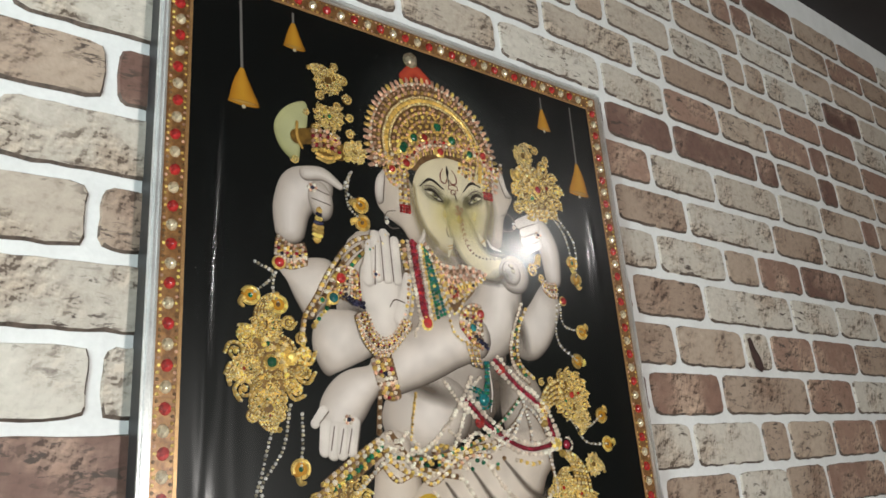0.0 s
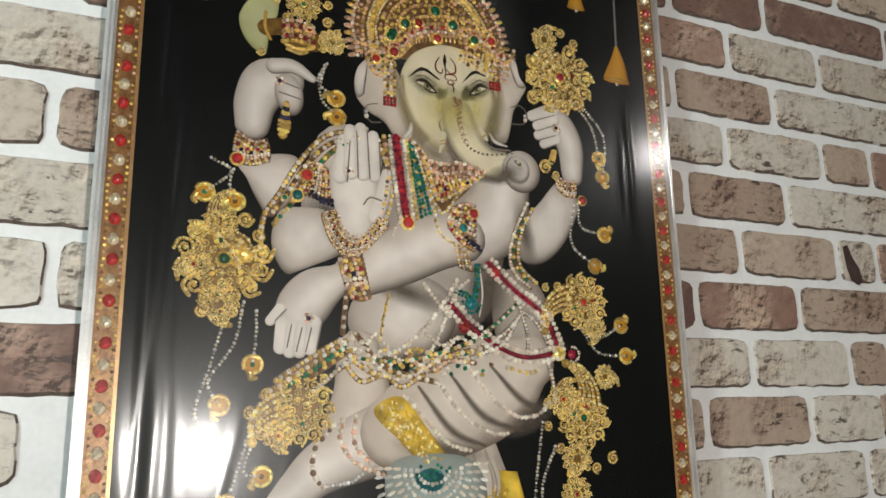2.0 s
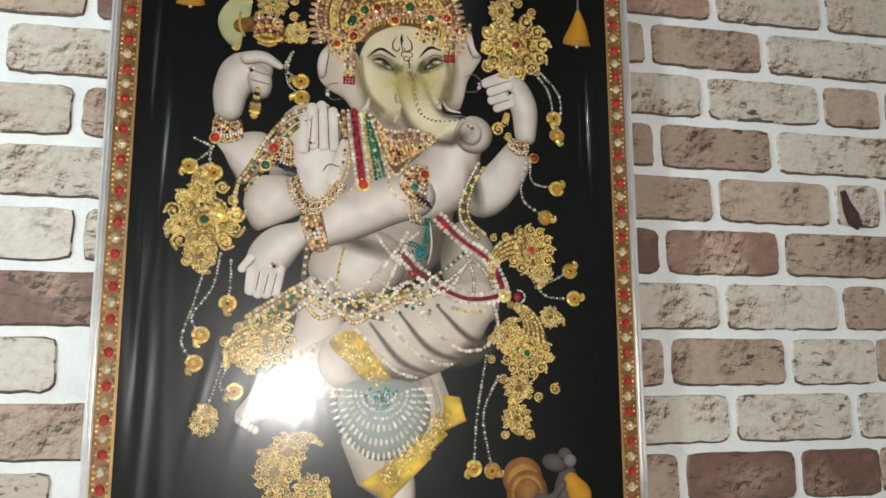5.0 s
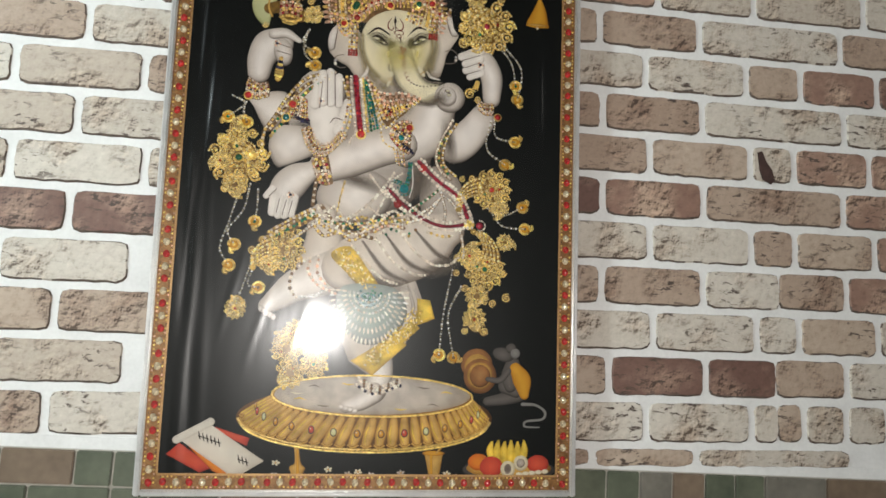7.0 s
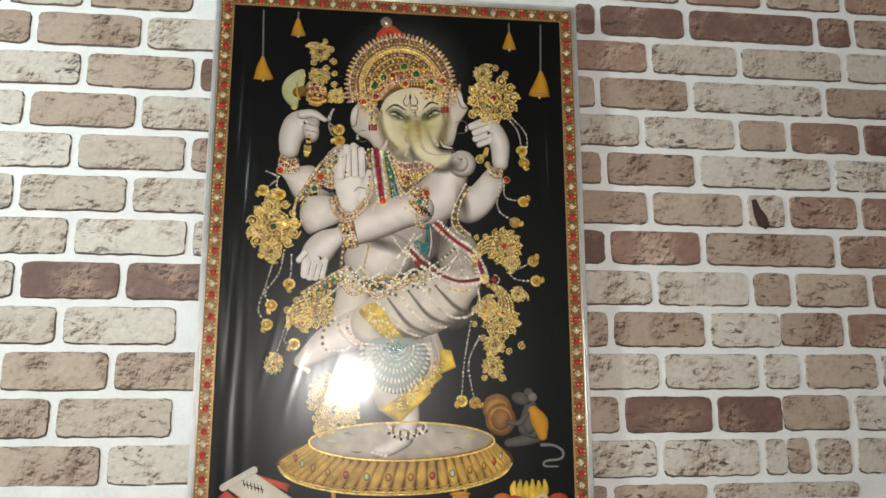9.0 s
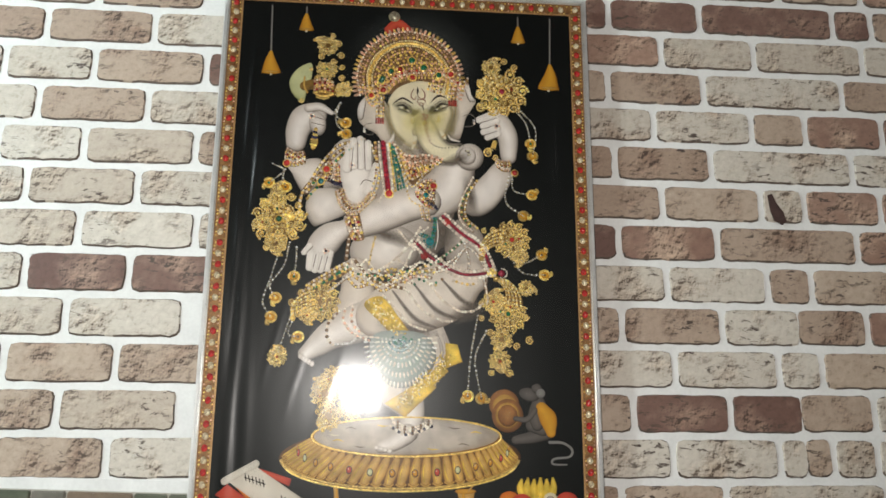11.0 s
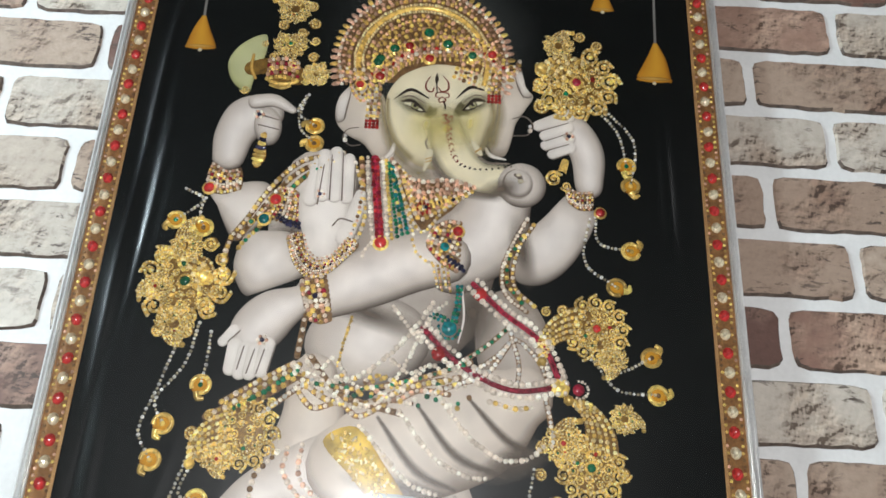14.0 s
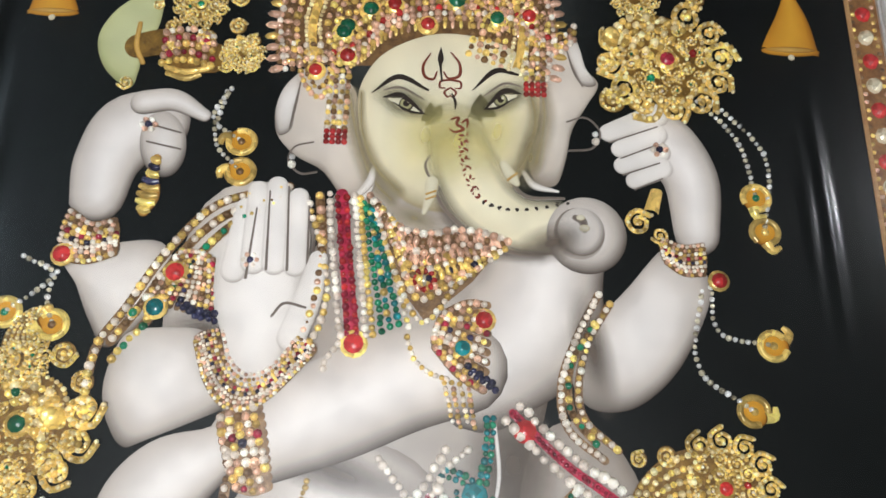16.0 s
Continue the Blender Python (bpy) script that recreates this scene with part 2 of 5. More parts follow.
GROUT = textured("grout", (0.3, 0.28, 0.24), (0.45, 0.43, 0.38), 60, 0.8)
CEILING = textured("dark_ceiling", (0.012, 0.009, 0.009), (0.022, 0.017, 0.017), 8, 0.6)
ROOM = textured("room_paint", (0.06, 0.058, 0.052), (0.10, 0.095, 0.085), 5, 0.8)
# for the unseen west wall: pale green, added as a reflector for the film
PALE_REFLECTOR = textured("pale_reflector_paint", (0.44, 0.50, 0.48), (0.55, 0.61, 0.585), 5, 0.7)
FLOOR = textured("room_floor", (0.1, 0.09, 0.08), (0.16, 0.14, 0.12), 7, 0.5)
SILVER = textured("silver_edging", (0.55, 0.55, 0.54), (0.85, 0.85, 0.83), 30, 0.28, 0.55, 0.05)
SIDE = textured("black_frame_side", (0.012, 0.012, 0.013), (0.03, 0.03, 0.03), 30, 0.5)
BORDER = textured("gilt_border_paper", (0.14, 0.055, 0.022), (0.44, 0.235, 0.08), 130, 0.38, 0.3, 0.3, 500)
GILT_LINE = textured("gilt_line", (0.45, 0.24, 0.09), (0.7, 0.45, 0.2), 60, 0.35, 0.4)
GROUND = print_material("black_print", (0.0036, 0.0048, 0.0045), (0.0036, 0.0048, 0.0045), (0.0036, 0.0048, 0.0045), 0.45, 0.1)
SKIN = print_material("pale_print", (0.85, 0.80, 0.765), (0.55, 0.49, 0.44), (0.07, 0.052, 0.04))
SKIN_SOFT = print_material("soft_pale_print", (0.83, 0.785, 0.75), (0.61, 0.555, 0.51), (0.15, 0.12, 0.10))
GLOW = print_material("yellow_tint_print", (0.76, 0.65, 0.15), (0.76, 0.67, 0.22), (0.80, 0.73, 0.42), feather=0.02, cover=0.45)
DUSK = print_material("brown_tint_print", (0.13, 0.10, 0.078), (0.18, 0.145, 0.115), (0.3, 0.25, 0.21), feather=0.02, cover=0.85)
FACE_SHADE = print_material("face_tint_print", (0.36, 0.30, 0.15), (0.42, 0.35, 0.2), (0.6, 0.53, 0.35), feather=0.02, cover=0.6)
TRUNK = print_material("soft_yellow_print", (0.84, 0.775, 0.58), (0.79, 0.72, 0.52), (0.62, 0.55, 0.39), feather=0.55)
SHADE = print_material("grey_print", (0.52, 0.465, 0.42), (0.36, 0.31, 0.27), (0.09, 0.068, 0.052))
BROW = print_material("cream_print", (0.86, 0.80, 0.62), (0.80, 0.73, 0.53), (0.36, 0.29, 0.17))
MARK_INK = print_material("brown_red_print", (0.20, 0.05, 0.03), (0.17, 0.045, 0.03), (0.15, 0.045, 0.03))
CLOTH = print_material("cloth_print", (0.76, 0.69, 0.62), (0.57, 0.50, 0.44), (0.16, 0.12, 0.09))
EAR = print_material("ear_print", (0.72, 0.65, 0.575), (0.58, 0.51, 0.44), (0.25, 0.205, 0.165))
OLIVE_TINT = print_material("olive_tint_print", (0.30, 0.27, 0.12), (0.36, 0.32, 0.17), (0.5, 0.45, 0.28), feather=0.02, cover=0.5)
IRIS = print_material("olive_iris", (0.34, 0.33, 0.16), (0.40, 0.38, 0.2), (0.05, 0.045, 0.03))
EYE_SHADE = print_material("eye_shade_print", (0.05, 0.046, 0.022), (0.12, 0.105, 0.05), (0.4, 0.35, 0.2), feather=0.02, cover=0.6)
HALO = print_material("halo_print", (0.16, 0.17, 0.16), (0.08, 0.088, 0.085), (0.02, 0.024, 0.023), feather=0.02)
INK = print_material("ink_line", (0.03, 0.022, 0.018), (0.03, 0.022, 0.018), (0.04, 0.03, 0.024))
CREASE = print_material("crease_line", (0.15, 0.12, 0.10), (0.2, 0.165, 0.14), (0.42, 0.37, 0.33))
PALM = print_material("palm_print", (0.84, 0.795, 0.755), (0.76, 0.71, 0.665), (0.44, 0.39, 0.345))
AMBER = print_material("amber_print", (0.68, 0.36, 0.035), (0.56, 0.26, 0.02), (0.26, 0.1, 0.01))
CORD = print_material("grey_cord", (0.26, 0.25, 0.23), (0.2, 0.19, 0.18), (0.11, 0.1, 0.1))
YELLOW = print_material("yellow_hem_print", (0.84, 0.62, 0.09), (0.74, 0.50, 0.055), (0.42, 0.24, 0.02), grain=0.25)
IVORY = print_material("ivory_print", (0.74, 0.70, 0.55), (0.66, 0.6, 0.44), (0.4, 0.34, 0.22))
BLADE = print_material("pale_green_print", (0.60, 0.62, 0.36), (0.54, 0.55, 0.29), (0.3, 0.3, 0.13))
RED_INK = print_material("red_print", (0.62, 0.10, 0.05), (0.5, 0.06, 0.035), (0.28, 0.03, 0.02))
ORANGE = print_material("orange_print", (0.72, 0.25, 0.03), (0.6, 0.16, 0.02), (0.3, 0.07, 0.01))
GREY_INK = print_material("dark_grey_print", (0.13, 0.115, 0.105), (0.085, 0.075, 0.068), (0.025, 0.022, 0.02))
COPPER_INK = print_material("copper_print", (0.40, 0.20, 0.07), (0.30, 0.13, 0.04), (0.10, 0.04, 0.012), grain=0.15)
BRASS_INK = print_material("brass_print", (0.66, 0.42, 0.12), (0.52, 0.29, 0.06), (0.2, 0.09, 0.02), grain=0.15)
STONE_TOP = print_material("stool_top_print", (0.56, 0.50, 0.45), (0.50, 0.445, 0.39), (0.33, 0.27, 0.21), grain=0.12)
DARK_BRASS = print_material("dark_brass_print", (0.20, 0.10, 0.02), (0.15, 0.07, 0.015), (0.08, 0.035, 0.01), grain=0.15)
PAPER = print_material("page_print", (0.72, 0.68, 0.6), (0.68, 0.63, 0.55), (0.52, 0.46, 0.38))
GOLD = stone_material("gold_beads", (0.92, 0.64, 0.18), 0.28, 0.25, 0.45, 0.75)
PALE_GOLD = stone_material("pale_gold_beads", (1.0, 0.84, 0.48), 0.28, 0.2, 0.6, 0.5)
KNEE_INK = print_material("grey_green_print", (0.40, 0.46, 0.43), (0.30, 0.34, 0.32), (0.12, 0.12, 0.11))
GOLD_BASE = textured("gold_glitter", (0.07, 0.033, 0.007), (0.33, 0.185, 0.032), 170, 0.42, 0.2, 0.5, 700)
BRONZE = textured("brown_gold_glitter", (0.07, 0.034, 0.015), (0.30, 0.17, 0.065), 150, 0.42, 0.2, 0.5, 700)
PEARL = stone_material("pearl_beads", (0.90, 0.80, 0.69), 0.3, 0.0, 0.68, 0.45)
PINK = stone_material("rose_beads", (0.80, 0.50, 0.36), 0.3, 0.2, 0.5)
RUBY = stone_material("ruby_stones", (0.45, 0.03, 0.03), 0.24)
MAROON = stone_material("maroon_beads", (0.30, 0.018, 0.045), 0.26)
EMERALD = stone_material("emerald_stones", (0.015, 0.20, 0.10), 0.24)
TEAL = stone_material("teal_stones", (0.015, 0.24, 0.27), 0.24)
NAVY = stone_material("dark_stones", (0.03, 0.03, 0.075), 0.24)
CRYSTAL = stone_material("crystal_stones", (0.74, 0.68, 0.50), 0.22, 0.3)
SILVER_BEAD = stone_material("silver_beads", (0.80, 0.80, 0.79), 0.3, 0.1, 0.6, 0.5)
FILM = film_material()
SOFT_EDGED = (GLOW, DUSK, TRUNK, OLIVE_TINT, EYE_SHADE, HALO, FACE_SHADE)


# ---- building helpers ----
def part(name, bm, mats, parent, label=""):
    data = bpy.data.meshes.new(name)
    bm.to_mesh(data)
    bm.free()
    for mat in mats if isinstance(mats, (list, tuple)) else [mats]:
        data.materials.append(mat)
    ob = new(name, data)
    ob.parent = parent
    return tagged(ob, label)


def slab(x0, x1, y0, y1, z0, z1, bevel=0.0):
    bm = bmesh.new()
    bmesh.ops.create_cube(bm, size=1, matrix=Matrix.Translation(((x0 + x1) / 2, (y0 + y1) / 2, (z0 + z1) / 2)) @ Matrix.Diagonal((x1 - x0, y1 - y0, z1 - z0, 1)))
    if bevel:
        bmesh.ops.bevel(bm, geom=bm.edges[:], offset=bevel, segments=2, affect="EDGES")
    return bm


def spline(pts, n=6, closed=False):
    """A smooth line through the given points, of any number of coordinates."""
    p = [np.array(q, float) for q in pts]
    p = [p[-1], *p, p[0], p[1]] if closed else [2 * p[0] - p[1], *p, 2 * p[-1] - p[-2]]
    out = []
    for a, b, c, d in zip(p, p[1:], p[2:], p[3:]):
        for k in range(n):
            s = k / n
            out.append(0.5 * (2 * b + (c - a) * s + (2 * a - 5 * b + 4 * c - d) * s * s + (3 * b - a - 3 * c + d) * s ** 3))
    return out if closed else out + [p[-2]]


class Sheet:
    """Flat printed forms and stuck-on beads of one part of the picture, in millimetres from its lower left corner."""

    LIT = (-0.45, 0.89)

    def __init__(self):
        self.v, self.f, self.m, self.t, self.mats, self.used = [], [], [], [], [], {}

    def lift(self, h):
        """Forms of one layer lie a few microns over one another."""
        count = self.used[h] = self.used.get(h, -1) + 1
        return h + 0.006 * (count % 8)

    def add(self, verts, faces, mat):
        if mat not in self.mats:
            self.mats.append(mat)
        base, slot = len(self.v), self.mats.index(mat)
        for u, v, h, tone in verts:
            self.v.append((u / 1000, -h / 1000, v / 1000))
            self.t.append(min(1.0, max(0.0, tone)))
        for face in faces:
            self.f.append([base + i for i in face])
            self.m.append(slot)

    def strip(self, mat, h, *pts, cap=True, n=6, melt=0):
        """A rounded band along a line of (u, v, half width)."""
        line, h = spline(pts, n), self.lift(h)
        rows = []
        for i, (u, v, r) in enumerate(line):
            a, b = line[max(0, i - 1)], line[min(len(line) - 1, i + 1)]
            d = np.array([b[0] - a[0], b[1] - a[1]])
            rows.append((u, v, max(r, 0.15), d / (np.hypot(*d) or 1), 1.0, 0.0))
        if cap:
            for end, sign in ((rows[0], -1), (rows[-1], 1)):
                u, v, r, d, _, _ = end
                for k in (1, 2, 3, 4):
                    a = k * math.pi / 8
                    new_row = (u + sign * d[0] * r * math.sin(a), v + sign * d[1] * r * math.sin(a), r, d, math.cos(a), math.sin(a))
                    rows.insert(0, new_row) if sign < 0 else rows.append(new_row)
        verts, faces, cols = [], [], 9
        for i, (u, v, r, d, c, s0) in enumerate(rows):
            start = 1 - i / melt if i < melt else 0.0
            for k in range(cols):
                s = -1 + 2 * k / (cols - 1)
                du, dv = -d[1] * c * s, d[0] * c * s
                out = s0 * (-1 if i < len(rows) / 2 else 1)
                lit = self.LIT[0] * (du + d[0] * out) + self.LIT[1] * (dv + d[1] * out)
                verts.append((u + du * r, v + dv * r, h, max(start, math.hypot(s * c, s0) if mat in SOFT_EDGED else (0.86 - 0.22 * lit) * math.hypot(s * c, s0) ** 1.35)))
        for i in range(len(rows) - 1):
            for k in range(cols - 1):
                a = i * cols + k
                faces.append((a, a + cols, a + cols + 1, a + 1))
        self.add(verts, faces, mat)

    def oval(self, mat, h, u, v, a, b=None, turn=0.0, n=28):
        b, h = b or a, self.lift(h)
        ca, sa = math.cos(radians(turn)), math.sin(radians(turn))
        verts, faces = [(u, v, h, 0)], []
        for ring in (1, 2, 3, 4):
            for k in range(n):
                x, y = a * ring / 4 * math.cos(2 * math.pi * k / n), b * ring / 4 * math.sin(2 * math.pi * k / n)
                du, dv = x * ca - y * sa, x * sa + y * ca
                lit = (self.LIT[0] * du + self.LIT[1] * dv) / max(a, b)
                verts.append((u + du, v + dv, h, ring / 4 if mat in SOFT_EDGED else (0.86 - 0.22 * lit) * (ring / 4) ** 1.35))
        for k in range(n):
            faces.append((0, 1 + k, 1 + (k + 1) % n))
            for ring in range(3):
                o, q = 1 + ring * n, 1 + (ring + 1) * n
                faces.append((o + k, q + k, q + (k + 1) % n, o + (k + 1) % n))
        self.add(verts, faces, mat)

    def area(self, mat, h, *pts, smooth=True, n=5):
        """A form with a given outline, filled towards its middle."""
        line = spline(pts, n, True) if smooth else [np.array(p, float) for p in pts]
        mid, m, h = sum(line) / len(line), len(line), self.lift(h)
        verts, faces = [(*mid, h, 0)], []
        for ring in (0.5, 0.8, 1.0):
            for p in line:
                q = mid + (p - mid) * ring
                way = (p - mid) / (np.hypot(*(p - mid)) or 1)
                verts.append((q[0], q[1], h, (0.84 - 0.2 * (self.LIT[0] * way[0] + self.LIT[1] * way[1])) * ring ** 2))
        for k in range(m):
            faces.append((0, 1 + k, 1 + (k + 1) % m))
            for ring in (0, 1):
                o, q = 1 + ring * m, 1 + (ring + 1) * m
                faces.append((o + k, q + k, q + (k + 1) % m, o + (k + 1) % m))
        self.add(verts, faces, mat)

    def bead(self, mat, h, u, v, r, tall=1.15, sides=7, stretch=1.0, turn=0.0):
        verts, faces = [], []
        ca, sa = math.cos(turn), math.sin(turn)
        for rr, hh in ((1.0, 0.0), (0.76, 0.68)):
            for k in range(sides):
                x, y = r * rr * stretch * math.cos(2 * math.pi * k / sides), r * rr * math.sin(2 * math.pi * k / sides)
                verts.append((u + x * ca - y * sa, v + x * sa + y * ca, h + hh * r * tall, rr))
        verts.append((u, v, h + r * tall, 0))
        for k in range(sides):
            j = (k + 1) % sides
            faces += [(k, j, sides + j, sides + k), (sides + k, sides + j, 2 * sides)]
        self.add(verts, faces, mat)

    def beads(self, mats, h, r, *pts, gap=1.95, jitter=0.2, ground=None):
        """A string of beads along a line; several materials alternate."""
        mats = mats if isinstance(mats, (list, tuple)) else [mats]
        r *= 0.88
        if ground:
            self.strip(ground, h - 0.12, *[(p[0], p[1], r * 1.15) for p in pts])
        line, left, count = spline(pts, 12), 0.0, 0
        for a, b in zip(line, line[1:]):
            d = b - a
            length = np.hypot(*d[:2])
            while left <= length and length > 0:
                q = a + d * left / length
                k = 1 + rng.uniform(-jitter, jitter)
                self.bead(mats[count % len(mats)], h, q[0] + rng.uniform(-0.22, 0.22) * r, q[1] + rng.uniform(-0.22, 0.22) * r, r * k)
                count, left = count + 1, left + gap * r
            left -= length

    def arc(self, mats, h, r, u, v, a, b, start, end, gap=2.1):
        steps = 9
        pts = []
        for k in range(steps):
            t = radians(start + (end - start) * k / (steps - 1))
            pts.append((u + a * math.cos(t), v + b * math.sin(t)))
        self.beads(mats, h, r, *pts, gap=gap)

    def curl(self, mat, h, u, v, size, turn, hand=1, stone=None):
        """A gilt scroll: a thick cord wound inwards, with a bead in its eye."""
        pts = []
        for k in range(9):
            s = k / 8
            t = radians(turn) + hand * s * 1.55 * 2 * math.pi
            rr = size * (1 - 0.78 * s)
            pts.append((u + rr * math.cos(t), v + rr * math.sin(t), size * (0.2 - 0.08 * s)))
        self.cord(mat, h, *pts)
        if size > 2.6 and mat is GOLD:
            self.beads((PALE_GOLD, GOLD), h + size * 0.14, max(0.75, size * 0.15), *[p[:2] for p in pts], gap=2.2)
        self.bead(stone or mat, h + 0.2, u, v, size * 0.24)

    def cord(self, mat, h, *pts, n=3):
        """A raised half-round cord."""
        line = spline(pts, n)
        verts, faces = [], []
        for i, (u, v, r) in enumerate(line):
            a, b = line[max(0, i - 1)], line[min(len(line) - 1, i + 1)]
            d = np.array([b[0] - a[0], b[1] - a[1]])
            d /= np.hypot(*d) or 1
            for s, up in ((-1, 0), (-0.6, 0.75), (0, 1), (0.6, 0.75), (1, 0)):
                verts.append((u - d[1] * r * s, v + d[0] * r * s, h + up * r * 0.9, abs(s)))
        for i in range(len(line) - 1):
            for k in range(4):
                a = i * 5 + k
                faces.append((a, a + 5, a + 6, a + 1))
        self.add(verts, faces, mat)

    def paisley(self, h, u, v, r, turn, hand=1, reach=1.0, stone=None, rim=0.30):
        """A gilt paisley: a round beaded body, a tail that curls over, small scrolls round the outside."""
        line = [(u, v, r * 0.86)]
        a, x, y = radians(turn), u, v
        for k in range(1, 6):
            step = r * 0.52 * reach
            x, y = x + step * math.cos(a), y + step * math.sin(a)
            line.append((x, y, r * (0.86 - 0.15 * k) * (1.0 if k < 5 else 0.6)))
            a += hand * 0.42
        self.strip(GOLD_BASE, h, *line, n=4)
        self.disc(h + 0.15, u, v, r * 0.8, stone)
        path = spline(line[1:], 4)
        for sign in (-1.1, -0.55, 0, 0.55, 1.1):
            rows = []
            for i, p in enumerate(path):
                d = path[min(i + 1, len(path) - 1)] - path[max(i - 1, 0)]
                d = d[:2] / (np.hypot(*d[:2]) or 1)
                rows.append((p[0] - d[1] * p[2] * 0.72 * sign, p[1] + d[0] * p[2] * 0.72 * sign))
            self.beads((GOLD, PALE_GOLD), h + 0.3, max(0.9, r * 0.085), *rows, gap=1.9)
        size = max(2.4, r * rim)
        count = max(5, round(2 * math.pi * r * 0.8 / (1.7 * size)))
        for k in range(count):
            t = radians(turn) + 0.55 + (2 * math.pi - 1.1) * (k + 0.5) / count
            at = (u + r * 1.0 * math.cos(t), v + r * 1.0 * math.sin(t))
            self.curl(GOLD, h + 0.2, *at, size * rng.uniform(0.88, 1.1), math.degrees(t) + rng.uniform(-30, 30), hand)
        self.bead(GOLD, h + 0.4, *line[-1][:2], r * 0.2)

    def disc(self, h, u, v, r, stone=None):
        """Rings of gold beads on a glitter ground round a stone."""
        self.oval(GOLD_BASE, h, u, v, r, r)
        size = max(1.0, min(1.5, r * 0.08))
        self.arc((GOLD, PALE_GOLD), h + 0.2, size, u, v, r, r, 0, 352, 2.0)
        self.arc((PALE_GOLD, GOLD, GOLD), h + 0.3, size, u, v, r * 0.48, r * 0.48, 40, 392, 2.0)
        far, ring = r * 0.78, 0
        while far > 3.0:
            n = max(3, round(2 * math.pi * far / 8.4))
            for k in range(n):
                t = 2 * math.pi * (k + 0.5 * ring) / n + rng.uniform(-0.12, 0.12)
                x, y = u + far * math.cos(t) + rng.uniform(-0.6, 0.6), v + far * math.sin(t) + rng.uniform(-0.6, 0.6)
                self.curl(GOLD, h + 0.15, x, y, rng.uniform(3.4, 4.6), math.degrees(t) + rng.uniform(-70, 70), rng.choice((-1, 1)), rng.choice((None, None, PEARL, EMERALD)))
            far, ring = far - 7.6, ring + 1
        for k in range(3):
            t = rng.uniform(0, 6.28)
            self.bead(rng.choice((EMERALD, GOLD, GOLD, RUBY)), h + 0.6, u + 0.62 * r * math.cos(t + 2.1 * k), v + 0.62 * r * math.sin(t + 2.1 * k), r * 0.1)
        if stone:
            self.bead(GOLD, h + 0.5, u, v, min(7.0, r * 0.3), 0.3, 12)
            self.bead(stone, h + 0.8, u, v, min(5.2, r * 0.22), 0.6, 10)

    def done(self, name, label=""):
        data = bpy.data.meshes.new(name)
        data.from_pydata(self.v, [], self.f)
        for mat in self.mats:
            data.materials.append(mat)
        data.polygons.foreach_set("material_index", self.m)
        data.polygons.foreach_set("use_smooth", [True] * len(self.f))
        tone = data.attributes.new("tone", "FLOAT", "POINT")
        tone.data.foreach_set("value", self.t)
        bm = bmesh.new()
        bm.from_mesh(data)
        flip = [f for f in bm.faces if f.normal.y > 0]
        bmesh.ops.reverse_faces(bm, faces=flip)
        bm.to_mesh(data)
        bm.free()
        ob = new(name, data)
        ob.parent = picture
        return tagged(ob, label)


rng = random.Random(7)

# ---- the room ----
wall = tagged(new("wall_north"), "wall covered with white-jointed brick wallpaper", "wall", kind="structure")
part("mortar", slab(-1.7, 2.6, 0.0, 0.12, 0.0, 2.52), MORTAR, wall)


def plain(name, bm, mat, label, category):
    data = bpy.data.meshes.new(name)
    bm.to_mesh(data)
    bm.free()
    data.materials.append(mat)
    return tagged(new(name, data), label, category, kind="structure")


plain("ceiling", slab(-1.82, 2.72, -3.2, 0.12, 2.52, 2.62), CEILING, "near-black ceiling over the brick wall", "ceiling")
plain("floor", slab(-1.82, 2.72, -3.2, 0.12, -0.1, 0.0), FLOOR, "plain floor of the room", "floor")
plain("wall_east", slab(2.6, 2.72, -3.2, 0.0, 0.0, 2.52), ROOM, "plain painted side wall", "wall")
plain("wall_west", slab(-1.82, -1.7, -3.2, 0.0, 0.0, 2.52), PALE_REFLECTOR, "unseen side wall, pale green to give the film a sheen", "wall")
plain("wall_south", slab(-1.7, 2.6, -3.2, -3.08, 0.0, 2.52), ROOM, "plain painted rear wall", "wall")

# ---- the framed picture ----
PX, PZ, PW, PH, DEPTH = -0.247, 1.208, 0.579, 0.827, 0.030
picture = tagged(new("framed_picture"), "tall glossy black print with a jewelled elephant-headed figure in gilt border", "picture")
picture.location = (PX, -DEPTH, PZ)


def box(u0, u1, h0, h1, v0, v1, bevel=0.0):
    return slab(u0 / 1000, u1 / 1000, -h1 / 1000, -h0 / 1000, v0 / 1000, v1 / 1000, bevel / 1000)


W, H = PW * 1000, PH * 1000
part("backing_box", box(1, W - 1, -DEPTH * 1000, -1, 1, H - 1), SIDE, picture, "black sides of the picture box")
part("black_ground", box(26, W - 26, -1, 0, 26, H - 26), GROUND, picture, "black printed ground")
EDGE, BAND = 8.5, 18.5
for u0, u1, v0, v1 in ((0, EDGE, 0, H), (W - EDGE, W, 0, H), (EDGE, W - EDGE, 0, EDGE), (EDGE, W - EDGE, H - EDGE, H)):
    strip = part("edging_strip", box(u0, u1, -2, 4.5, v0, v1, 1.6), SILVER, picture, "silvery plastic edging strip")
    tall = v1 - v0 > u1 - u0
    for at in (0.3, 0.68):
        if tall:
            part("ridge", box(u0 + EDGE * at - 0.7, u0 + EDGE * at + 0.7, 4.3, 5.6, v0 + 2, v1 - 2, 0.5), SILVER, strip)
        else:
            part("ridge", box(u0 + 2, u1 - 2, 4.3, 5.6, v0 + EDGE * at - 0.7, v0 + EDGE * at + 0.7, 0.5), SILVER, strip)
stone_meshes = []
